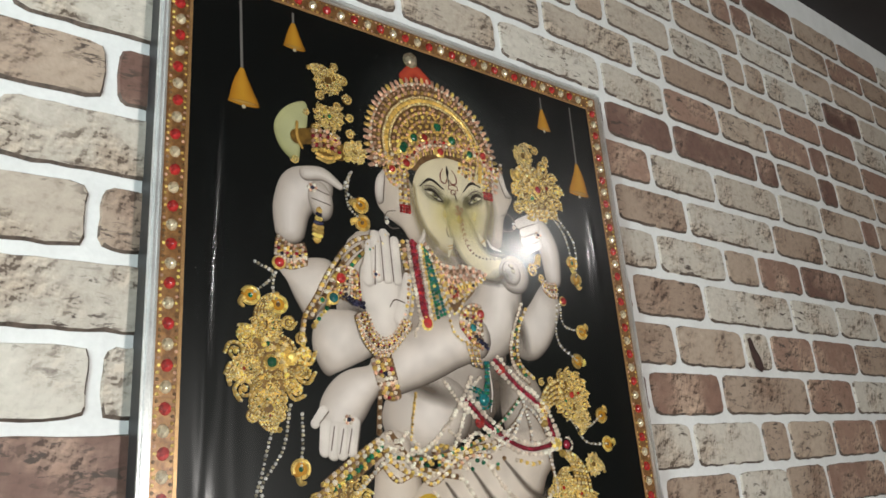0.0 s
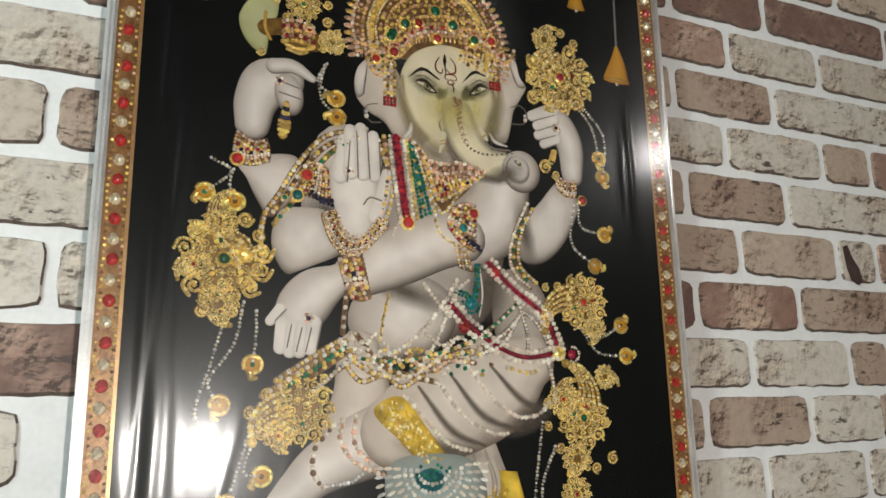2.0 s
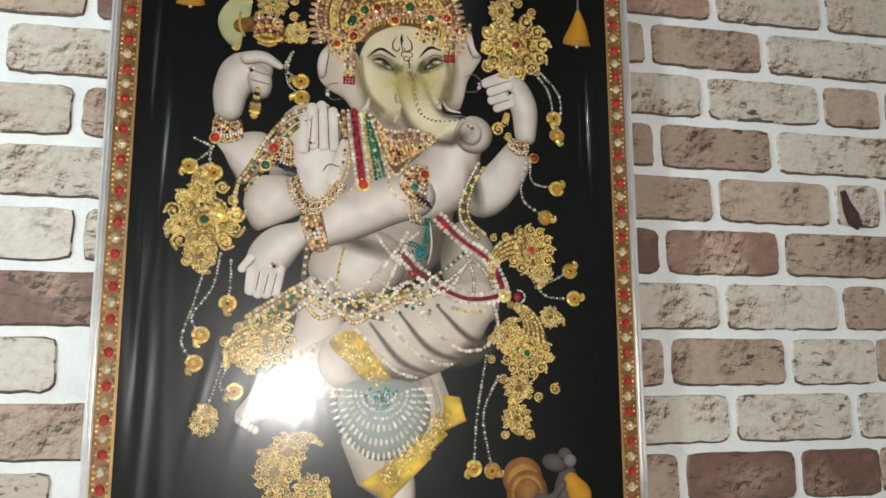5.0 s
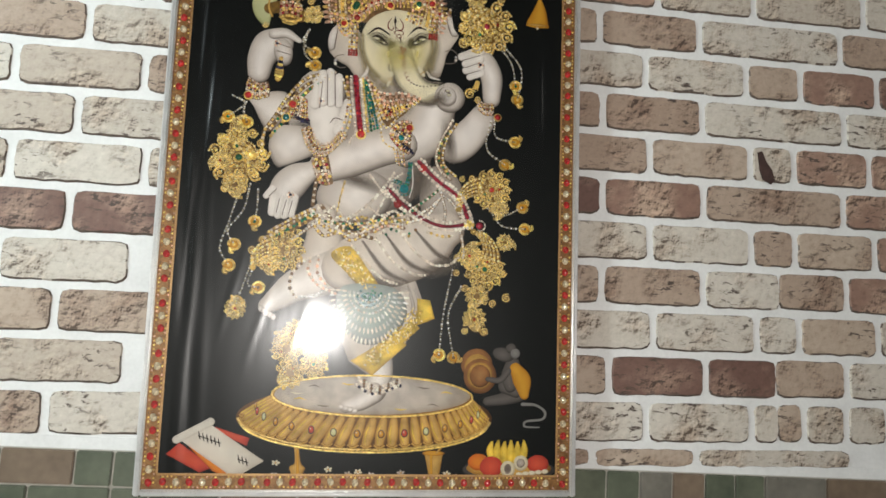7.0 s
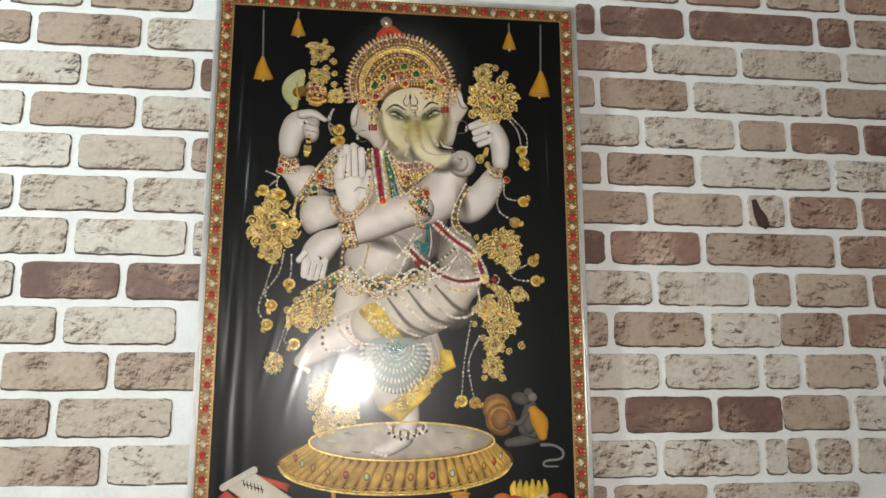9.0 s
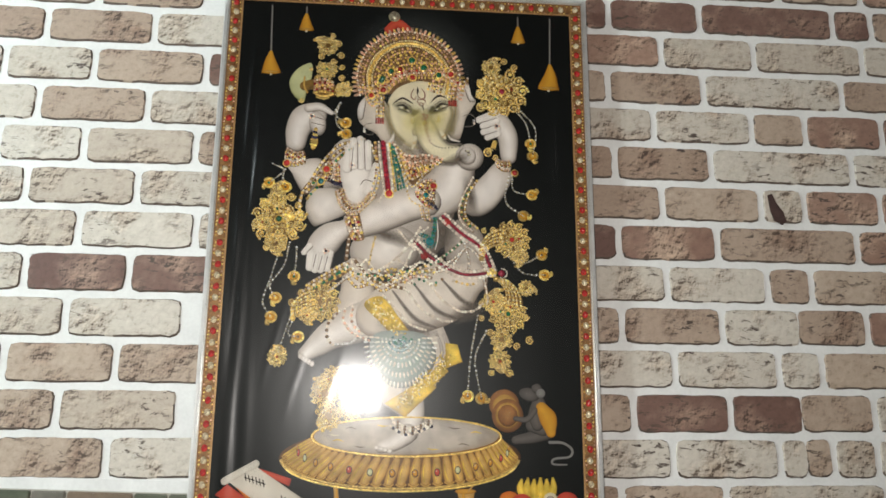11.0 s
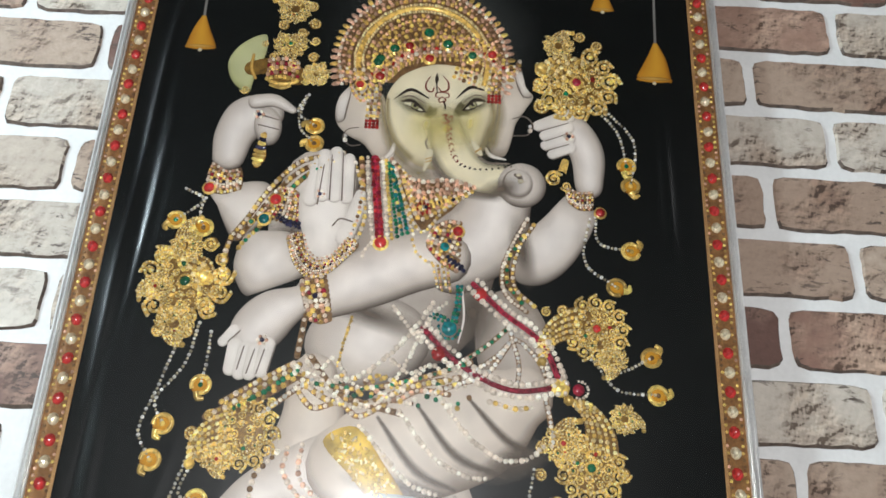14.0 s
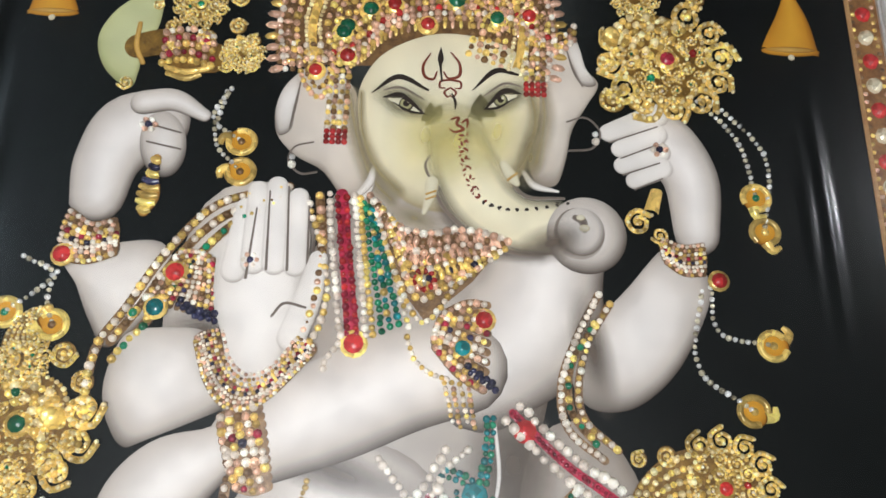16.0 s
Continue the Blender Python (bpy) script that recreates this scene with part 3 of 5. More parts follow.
for name, mat in (("ruby_stone", RUBY), ("crystal_stone", CRYSTAL)):
    bm = bmesh.new()
    rows = []
    for rr, hh in ((1.0, 0.0), (0.85, 0.5), (0.45, 0.85)):
        rows.append([bm.verts.new((0.0046 * rr * math.cos(k * math.pi / 5), -0.0042 * hh, 0.0052 * rr * math.sin(k * math.pi / 5))) for k in range(10)])
    top = bm.verts.new((0, -0.0042, 0))
    for lo, hi in zip(rows, rows[1:]):
        for k in range(10):
            bm.faces.new((lo[k], lo[(k + 1) % 10], hi[(k + 1) % 10], hi[k]))
    for k in range(10):
        bm.faces.new((rows[-1][k], rows[-1][(k + 1) % 10], top))
    bmesh.ops.recalc_face_normals(bm, faces=bm.faces[:])
    data = bpy.data.meshes.new(name)
    bm.to_mesh(data)
    bm.free()
    data.materials.append(mat)
    stone_meshes.append(data)
for u0, u1, v0, v1 in ((EDGE, EDGE + BAND, EDGE, H - EDGE), (W - EDGE - BAND, W - EDGE, EDGE, H - EDGE),
                       (EDGE + BAND, W - EDGE - BAND, EDGE, EDGE + BAND), (EDGE + BAND, W - EDGE - BAND, H - EDGE - BAND, H - EDGE)):
    band = part("border_band", box(u0, u1, -0.5, 1.2, v0, v1), BORDER, picture, "gilt border band set with stones")
    tall = v1 - v0 > u1 - u0
    inner = u1 if u0 < 50 else u0
    if tall:
        part("gilt_line", box(inner - 1.4, inner + 1.4, 1.0, 2.0, v0 + 20, v1 - 20, 0.3), GILT_LINE, band)
    else:
        inner = v1 if v0 < 50 else v0
        part("gilt_line", box(u0, u1, 1.0, 2.0, inner - 1.4, inner + 1.4, 0.3), GILT_LINE, band)
    setting = Sheet()
    length, at, count = (v1 - v0 if tall else u1 - u0), 8.0, 0
    while at < length - 6:
        ob = new("stone", stone_meshes[count % 2])
        ob.parent = band
        mid = ((u0 + u1) / 2 + rng.uniform(-0.6, 0.6), v0 + at) if tall else (u0 + at, (v0 + v1) / 2 + rng.uniform(-0.6, 0.6))
        ob.location = (mid[0] / 1000, -0.0012, mid[1] / 1000)
        ob.rotation_euler = (0, rng.uniform(-0.4, 0.4), 0)
        for side in (-1, 1):
            for step in (-2.6, 2.6):
                near = (mid[0] + side * 6.4, mid[1] + 8.1 + step) if tall else (mid[0] + 8.1 + step, mid[1] + side * 6.4)
                setting.bead(rng.choice((GOLD, BRONZE, PINK)), 1.2, *near, 1.5, 0.6, 6)
            rim = (mid[0] + side * 6.0, mid[1]) if tall else (mid[0], mid[1] + side * 6.0)
            setting.bead(GOLD, 1.2, *rim, 1.5, 0.6, 6)
        at, count = at + 16.2, count + 1
    made = setting.done("setting_beads")
    made.parent = band

# ---- the printed figure: plain rounded forms ----
fig = Sheet()
# torso, ears and head
fig.strip(SHADE, 0.5, (294.0, 544.0, 52.7), (296.0, 499.0, 71.4), (290.0, 446.0, 69.7))
fig.oval(SHADE, 0.6, 382.0, 399.0, 32.3, 52.7, 10)
fig.strip(SKIN, 0.7, (366.0, 530.0, 30.0), (356.0, 500.0, 36.0), (330.0, 474.0, 30.0))
fig.oval(SKIN, 0.7, 260.0, 400.0, 52.7, 39.1, 8)
fig.strip(SKIN, 0.65, (207.0, 542.0, 34.0), (199.0, 506.0, 34.0), (195.0, 475.0, 28.9))
fig.oval(HALO, 0.3, 300, 700, 118, 112)
fig.area(EAR, 0.76, (235, 649), (221, 641), (213, 622), (214, 605), (225, 592), (241, 583), (252, 569), (260, 563), (268, 575), (270, 590), (261, 613), (255, 636))
fig.area(EAR, 0.76, (362, 649), (374, 668), (385, 672), (389, 654), (397, 643), (390, 629), (381, 613), (377, 595), (371, 579), (360, 580), (356, 593), (362, 617))
fig.area(SKIN_SOFT, 0.78, (222, 641), (215, 632), (212, 617), (215, 604), (222, 608), (223, 621), (225, 632))
fig.strip(CREASE, 0.8, (225, 638, 0.4), (223, 622, 0.9), (221, 608, 0.5))
fig.area(SKIN_SOFT, 0.78, (380, 669), (386, 669), (390, 654), (396, 643), (388, 642), (383, 654))
fig.strip(CREASE, 0.8, (379, 666, 0.4), (383, 651, 0.8), (388, 641, 0.4))
fig.strip(FACE_SHADE, 0.79, (253, 631, 7), (259, 606, 8), (268, 581, 7), (280, 567, 5))
fig.strip(FACE_SHADE, 0.79, (364, 642, 6), (365, 618, 8), (360, 592, 7))
fig.strip(SKIN_SOFT, 0.82, (270, 586, 1.2), (267, 572, 2.2), (261, 563, 0.8))
fig.area(BROW, 0.84, (305, 673), (274, 660), (260, 639), (259, 618), (263, 600), (270, 585), (282, 571), (298, 562), (328, 562), (347, 577), (356, 596), (362, 620), (360, 649), (341, 667))
fig.strip(FACE_SHADE, 0.86, (358, 634, 4), (360, 617, 6), (354, 596, 6), (348, 585, 4))
fig.strip(FACE_SHADE, 0.86, (260, 632, 3), (262, 608, 4), (270, 587, 5), (284, 572, 5))
fig.oval(FACE_SHADE, 0.92, 293.0, 557.0, 18.7, 8.5, -20)
fig.oval(FACE_SHADE, 0.92, 357.0, 595.0, 8.5, 22.1, -10)
fig.strip(TRUNK, 1.0, (314.0, 612.0, 17.0), (317.0, 598.0, 19.6), (322.0, 584.0, 21.2), (332.0, 567.0, 20.4), (349.0, 556.0, 17.8), (369.0, 554.0, 17.0), melt=21)
fig.oval(GLOW, 1.04, 298, 606, 26, 36, 8)
fig.oval(GLOW, 1.06, 338, 610, 18, 34, -8)
fig.oval(GLOW, 1.08, 317, 604, 24, 34)
fig.strip(DUSK, 0.99, (305.0, 576.0, 6.8), (317.0, 555.0, 8.5), (337.0, 542.0, 8.5), (361.0, 539.0, 5.1))
fig.strip(CREASE, 1.03, (301.0, 580.0, 0.6), (309.0, 563.0, 0.9), (325.0, 548.0, 1.1), (346.0, 539.0, 1.1), (369.0, 539.0, 0.7))
fig.strip(CREASE, 1.03, (341.0, 587.0, 0.6), (354.0, 572.0, 0.8), (375.0, 571.0, 0.8))
fig.oval(SKIN, 1.1, 387.0, 550.0, 22.1, 22.1)
fig.oval(CREASE, 1.12, 383.0, 551.0, 14.0, 14.9)
fig.oval(SKIN_SOFT, 1.14, 384.0, 552.0, 13.0, 13.9)
fig.strip(CREASE, 1.2, (381.0, 560.0, 1.7), (385.0, 558.0, 2.5), (386.0, 553.0, 1.7))
fig.oval(IVORY, 1.22, 384.0, 560.0, 2.5, 1.7)
fig.oval(IVORY, 1.22, 386.0, 554.0, 3.0, 2.1)
fig.strip(IVORY, 1.2, (302.0, 578.0, 3.8), (301.0, 570.0, 3.2), (298.0, 560.0, 1.3))
for dv in (0, 3):
    fig.strip(BRASS_INK, 1.25, (299.0, 571.0 - dv, 0.6), (304.0, 573.0 - dv, 0.6))
fig.strip(IVORY, 1.2, (342.0, 590.0, 2.5), (346.0, 583.0, 3.4), (349.0, 579.0, 1.9))
fig.strip(BRASS_INK, 1.25, (344.0, 581.0, 0.7), (349.0, 585.0, 0.7))
fig.strip(CREASE, 1.05, (301.0, 595.0, 0.3), (298.0, 589.0, 0.8), (300.0, 582.0, 0.8), (305.0, 577.0, 0.3))
fig.strip(CREASE, 1.06, (342.0, 587.0, 0.8), (353.0, 572.0, 1.0), (371.0, 571.0, 0.8))
fig.strip(SKIN_SOFT, 0.82, (270.0, 588.0, 1.3), (267.0, 576.0, 2.5), (257.0, 565.0, 1.0))
fig.strip(SKIN_SOFT, 0.82, (353.0, 586.0, 1.3), (359.0, 578.0, 2.1), (372.0, 575.0, 0.8))
for inner, low, iris, outer, lid in (((296, 620), (288, 620.5), (286, 625.5), (273, 629.5), (283, 631)), ((331, 624), (339, 625), (340, 630), (352, 634.5), (342, 636))):
    mid = ((outer[0] + inner[0]) / 2, (outer[1] + inner[1]) / 2)
    lean = math.degrees(math.atan2(outer[1] - inner[1], outer[0] - inner[0]))
    fig.oval(OLIVE_TINT, 1.1, mid[0], mid[1] + 3, 24, 13, lean)
    fig.oval(EYE_SHADE, 1.16, mid[0], mid[1] + 2, 20, 9.5, lean)
    fig.strip(IVORY, 1.3, ((outer[0] * 3 + iris[0]) / 4, (outer[1] * 3 + iris[1]) / 4, 0.8), (iris[0], iris[1] - 0.6, 3.9), (inner[0], inner[1] + 0.5, 0.6))
    fig.oval(INK, 1.38, *iris, 4.2, 4.3)
    fig.oval(IRIS, 1.42, *iris, 3.6, 3.7)
    fig.oval(INK, 1.46, iris[0], iris[1] + 0.5, 1.9, 2.1)
    fig.oval(IVORY, 1.52, iris[0] + 1.3, iris[1] + 1.5, 0.9, 0.9, 0, 8)
    fig.strip(INK, 1.58, (*outer, 0.4), (*lid, 1.6), (*inner, 0.6))
    fig.strip(INK, 1.58, ((outer[0] * 2 + low[0]) / 3, (outer[1] * 2 + low[1]) / 3, 0.3), (low[0], low[1] + 0.5, 0.8), (*inner, 0.5))
    fig.strip(CREASE, 1.2, (outer[0], outer[1] + 5, 0.4), (lid[0], lid[1] + 5, 0.8), (inner[0], inner[1] + 9, 0.4))
for a, m, c in (((266, 632), (281, 643), (298, 635)), ((324, 636), (337, 649), (350, 647))):
    fig.strip(INK, 1.5, (*a, 0.3), (*m, 1.7), (*c, 0.8))
# mark on the brow
fig.strip(MARK_INK, 1.5, (299, 659, 0.4), (295, 651, 0.8), (296, 644, 0.95), (301, 642, 0.7), (303, 647, 0.5))
fig.strip(MARK_INK, 1.5, (311, 660, 0.4), (316, 653, 0.8), (316, 645, 0.95), (310, 643, 0.7), (307, 647, 0.5))
fig.strip(INK, 1.55, (305, 663, 0.3), (305, 656, 1.8), (305, 651, 0.8), (306, 641, 0.5))
for dx, dy in ((-1, 1), (1, 1)):
    cu, cv = (311.0, 640.0)
    fig.strip(MARK_INK, 1.5, (cu, cv + 2, 0.5), (cu + dx * 5.5, cv + 1, 0.7), (cu + dx * 6, cv - 3, 0.6), (cu + dx * 3, cv - 3.4, 0.4))
    fig.strip(MARK_INK, 1.5, (cu, cv - 3, 0.5), (cu + dx * 3.4, cv - 6, 0.7), (cu + dx * 1.5, cv - 9, 0.5), (cu, cv - 8, 0.4))
fig.strip(INK, 1.55, (312.0, 633.0, 0.5), (314.0, 628.0, 0.8), (314.0, 623.0, 0.3))
fig.strip(MARK_INK, 1.55, (312.0, 617.0, 0.5), (316.0, 618.0, 0.8), (315.0, 614.0, 0.7), (319.0, 611.0, 0.8), (314.0, 609.0, 0.6), (311.0, 611.0, 0.3))
fig.strip(MARK_INK, 1.55, (318.0, 615.0, 0.5), (321.0, 617.0, 0.7), (321.0, 612.0, 0.4))
path = spline([(319.0, 607.0), (320.0, 590.0), (327.0, 571.0), (340.0, 564.0), (357.0, 564.0), (376.0, 568.0)], 10)
for k in range(34):
    at = path[round(k * (len(path) - 1) / 33)]
    fig.oval(MARK_INK if k < 16 else INK, 1.55, at[0] + (1.1 if k % 2 else -1.1), at[1], 1.7 - 0.02 * k, 0.8, k * 50, 8)
    if k < 14:
        fig.oval(MARK_INK, 1.57, at[0] + (-2.2 if k % 2 else 2.2), at[1] + 1, 1.1, 0.5, 60 - k * 40, 8)
# rear arms
fig.area(SKIN, 0.7, (111, 530), (154, 540), (167, 526), (163, 506), (149, 489), (137, 482), (127, 496), (118, 514))
fig.strip(SKIN, 0.8, (121.0, 564.0, 15.3), (123.0, 584.0, 18.7), (133.0, 604.0, 22.1), (147.0, 608.0, 18.7))
fig.oval(SKIN, 0.9, 152.0, 596.0, 12.8, 20.4, 12)
fig.strip(SKIN, 1.0, (138.0, 621.0, 7.6), (155.0, 623.0, 6.8), (173.0, 614.0, 3.8))
for a, b in (((142.0, 608.0), (161.0, 603.0)), ((143.0, 597.0), (162.0, 593.0))):
    fig.strip(CREASE, 1.05, (*a, 0.6), (*b, 0.6))
fig.area(SKIN, 0.7, (429.0, 544.0), (443.0, 542.0), (453.0, 525.0), (449.0, 507.0), (434.0, 480.0), (417.0, 463.0), (401.0, 456.0), (385.0, 458.0), (377.0, 470.0), (380.0, 484.0), (390.0, 502.0), (408.0, 521.0))
fig.strip(SKIN, 0.8, (448.0, 553.0, 12.8), (447.0, 585.0, 16.1), (433.0, 609.0, 17.0), (422.0, 616.0, 10.2))
for a, b, r in (((430.0, 624.0), (402.0, 612.0), 7.5), ((429.0, 612.0), (408.0, 602.0), 7), ((430.0, 601.0), (409.0, 592.0), 7), ((431.0, 591.0), (415.0, 583.0), 6.5)):
    fig.strip(PALM, 0.9, (*a, r), (*b, r * 0.75))
    fig.strip(CREASE, 0.95, (a[0], a[1] - r * 0.95, 0.5), (b[0], b[1] - r * 0.8, 0.5))
# front arms
fig.oval(DUSK, 1.25, 260.0, 423.0, 59.5, 13.6, -18)
fig.oval(DUSK, 1.25, 388.0, 486.0, 12, 36, 12)
fig.oval(DUSK, 1.24, 368.0, 545.0, 26, 12, 20)
fig.oval(DUSK, 1.25, 346.0, 429.0, 25.5, 34.0)
fig.oval(DUSK, 1.26, 186.0, 492.0, 22.1, 15.3)
fig.area(SKIN, 1.3, (149, 490), (169, 493), (188, 491), (197, 475), (206, 460), (194, 448), (174, 438), (155, 433), (145, 444), (140, 460), (142, 477))
fig.strip(GROUND, 1.6, (142, 420, 2.0), (157, 427, 5.5), (178, 438, 4.0), (203, 452, 1.2))
fig.oval(PALM, 3.18, 216.0, 540.0, 22.1, 25.5)
fig.strip(PALM, 3.2, (214.0, 477.0, 14.4), (214.0, 491.0, 17.8), (213.0, 509.0, 22.9), (213.0, 527.0, 23.8))
for a, c, r in (((199.0, 524.0), (202.0, 559.0), 7.0), ((209.0, 529.0), (208.0, 569.0), 7.2), ((220.0, 529.0), (218.0, 572.0), 7.2), ((231.0, 528.0), (230.0, 566.0), 6.8)):
    fig.strip(PALM, 3.25, (*a, r), (*c, r * 0.8))
    fig.strip(CREASE, 3.3, (a[0] + r * 0.95, a[1] - 4, 0.8), (c[0] + r * 0.85, c[1], 0.5))
fig.strip(PALM, 3.3, (232.0, 489.0, 7.6), (239.0, 510.0, 7.2), (243.0, 531.0, 5.1))
fig.strip(CREASE, 3.35, (221.0, 500.0, 0.7), (227.0, 507.0, 0.8), (238.0, 505.0, 0.7))
fig.strip(SKIN, 1.7, (320.0, 476.0, 23.8), (290.0, 469.0, 26.3), (255.0, 454.0, 26.3), (217.0, 437.0, 22.1))
fig.oval(PALM, 1.78, 164.0, 387.0, 17.0, 13.6)
fig.strip(SKIN, 1.8, (199.0, 431.0, 13.6), (180.0, 419.0, 21.2), (167.0, 404.0, 22.1), (162.0, 390.0, 17.0))
for a, b, r in (((149.0, 403.0), (141.0, 393.0), 5), ((152.0, 390.0), (150.0, 371.0), 6.8), ((161.0, 388.0), (158.0, 368.0), 6.8), ((169.0, 388.0), (166.0, 368.0), 6.8), ((178.0, 392.0), (175.0, 370.0), 6.6)):
    fig.strip(PALM, 1.9, (*a, r), (*b, r * 0.86))
    fig.strip(CREASE, 1.95, (a[0] + r, a[1], 0.6), (b[0] + r * 0.8, b[1], 0.6))
# legs, feet and draped cloth
fig.strip(CLOTH, 1.0, (218.0, 367.0, 20.4), (221.0, 333.0, 25.5), (211.0, 299.0, 25.5))
fig.area(CLOTH, 1.12, (253.0, 287.0), (346.0, 292.0), (358.0, 262.0), (373.0, 240.0), (347.0, 222.0), (337.0, 199.0), (314.0, 189.0), (292.0, 155.0), (262.0, 175.0), (245.0, 217.0), smooth=False)
for p, m, q in (((325.0, 281.0), (330.0, 241.0), (316.0, 200.0)), ((337.0, 281.0), (346.0, 250.0), (337.0, 217.0)), ((312.0, 279.0), (315.0, 233.0), (300.0, 180.0)), ((347.0, 275.0), (356.0, 254.0), (361.0, 241.0)), ((297.0, 241.0), (294.0, 200.0), (281.0, 172.0))):
    fig.strip(SHADE, 1.14, (*p, 1), (*m, 2.6), (*q, 1))
fig.strip(SKIN, 1.05, (297.0, 192.0, 22.1), (304.0, 160.0, 17.8), (299.0, 137.0, 15.3))
fig.strip(SKIN, 1.15, (297.0, 134.0, 14.4), (279.0, 122.0, 11.9), (261.0, 116.0, 8.5))
for k in range(4):
    fig.oval(SKIN_SOFT, 1.2, 255.0 + k * 6, 115.0 - k * 1.5, 4.2, 3.2)
fig.strip(CLOTH, 1.3, (389.0, 360.0, 25.5), (356.0, 341.0, 44.2), (307.0, 323.0, 47.6), (268.0, 308.0, 39.1), (252.0, 301.0, 33.0))
fig.strip(SKIN, 1.27, (262.0, 304.0, 30.0), (222.0, 289.0, 28.1), (188.0, 274.0, 22.1), (167.0, 258.0, 17.0), (150.0, 245.0, 11.0))
for k in range(5):
    fig.oval(SKIN_SOFT, 1.4, 143.0 + k * 4.2, 241.0 - k * 2.6, 3.6, 4.2)
for a, b, c in (((273.0, 342.0), (305.0, 303.0), (337.0, 288.0)), ((305.0, 352.0), (337.0, 315.0), (376.0, 300.0)), ((346.0, 360.0), (376.0, 330.0), (399.0, 319.0))):
    fig.strip(DUSK, 1.45, (a[0], a[1] - 4, 2.0), (b[0], b[1] - 4, 5.0), (c[0], c[1] - 3, 2.0))
fig.area(YELLOW, 1.6, (231.0, 318.0), (256.0, 330.0), (280.0, 303.0), (298.0, 276.0), (275.0, 274.0), (253.0, 294.0))
fig.oval(DUSK, 1.5, 295.0, 283.0, 51.0, 11.9, -10)
fig.oval(DUSK, 1.5, 384.0, 309.0, 34.0, 15.3, 25)
for quad in (((351.0, 263.0), (369.0, 261.0), (376.0, 236.0), (352.0, 226.0)), ((346.0, 233.0), (356.0, 222.0), (329.0, 197.0), (315.0, 207.0)), ((322.0, 212.0), (339.0, 199.0), (294.0, 157.0), (264.0, 176.0))):
    fig.area(YELLOW, 1.6, *quad, smooth=False)
fig.done("painted_figure", "pale rounded elephant-headed figure printed in grey and cream")

# ---- things printed round the figure ----
stool = Sheet()
stool.oval(BRASS_INK, 0.2, 291.0, 100.0, 167.4, 44.2, 0.5, 64)
stool.oval(DARK_BRASS, 0.3, 290, 101, 170, 43, 0.5, 72)
for k in range(31):
    t = radians(178 + k * 184 / 30)
    (iu, iv), (ou, ov) = (298, 127), (290, 103)
    p = (iu + 133 * math.cos(t), iv + 30 * math.sin(t))
    q = (ou + 163 * math.cos(t), ov + 37 * math.sin(t))
    wide = 2.6 + 5.0 * abs(math.sin(t))
    stool.strip(BRASS_INK, 0.36, (*p, wide * 0.7), ((p[0] + q[0]) / 2, (p[1] + q[1]) / 2, wide), (*q, wide * 0.8))
    m = (p[0] * 0.45 + q[0] * 0.55, p[1] * 0.45 + q[1] * 0.55)
    stool.strip(YELLOW, 0.44, (p[0] * 0.8 + q[0] * 0.2 - wide * 0.4, p[1] * 0.8 + q[1] * 0.2, 0.6), (m[0] - wide * 0.55, m[1], 0.9), (q[0] - wide * 0.2, q[1] + 1, 0.5))
    if k % 2 == 0:
        stool.oval(GREY_INK, 0.5, *m, wide * 0.62, 5.6)
        stool.oval((AMBER, RED_INK, BLADE, AMBER)[k // 2 % 4], 0.54, *m, wide * 0.45, 4.4)
        stool.oval(IVORY, 0.58, m[0] - wide * 0.12, m[1] + 1.6, wide * 0.12, 1.0, 0, 8)
    stool.cord(BRASS_INK, 0.5, (q[0] - wide, q[1] - 0.5, 1.3), (q[0], q[1] - 4, 1.7), (q[0] + wide, q[1] - 0.5, 1.3))
for a, b, dv, r in ((168, 41.5, 0, 1.8), (165, 40, -5, 1.3)):
    (ou, ov) = (290, 101)
    stool.cord(GOLD, 0.62, *[(ou + a * math.cos(radians(t)), ov + dv + b * math.sin(radians(t)), r) for t in range(183, 360, 6)])
(iu, iv) = (298, 130)
stool.oval(BRASS_INK, 0.7, iu, iv, 135, 27, 0.5, 72)
stool.oval(STONE_TOP, 0.74, iu, iv + 1, 131, 25.5, 0.5, 72)
stool.cord(GOLD, 0.7, *[(iu + 134 * math.cos(radians(t)), iv + 27 * math.sin(radians(t)), 1.4) for t in range(0, 361, 6)])
for k, t in enumerate(range(20, 350, 30)):
    at = (iu + 104 * math.cos(radians(t)), iv + 17 * math.sin(radians(t)))
    stool.strip((YELLOW, CREASE, IVORY)[k % 3], 0.8, (at[0] - 7, at[1], 0.4), (at[0], at[1] + 1.5 * (-1) ** k, 0.9), (at[0] + 8, at[1] - 1, 0.3))
stool.done("printed_stool", "round golden footstool with petal rim")

bells = (((75.0, 714.0), (77.0, 678.0), (73.0, 806.0)), ((127.0, 781.0), (128.0, 753.0), (127.0, 808.0)), ((466.0, 776.0), (466.0, 748.0), (466.0, 806.0)), ((517.0, 712.0), (514.0, 670.0), (519.0, 806.0)))
for top, low, hang in bells:
    bell = Sheet()
    size = (top[1] - low[1]) / 2
    bell.strip(CORD, 0.2, (hang[0], min(hang[1], H - 34), 1.3), (*top, 1.3), cap=False)
    bell.strip(AMBER, 0.4, (*top, 2), (top[0], top[1] - size, size * 0.5), (*low, size * 0.82), cap=False)
    bell.oval(AMBER, 0.5, *low, size * 0.84, size * 0.16)
    bell.oval(BRASS_INK, 0.55, low[0], low[1] + 1, size * 0.72, size * 0.09)
    bell.oval(IVORY, 0.6, low[0], low[1] - size * 0.2, 2.0)
    bell.done("printed_bell", "amber hanging bell on a grey cord")

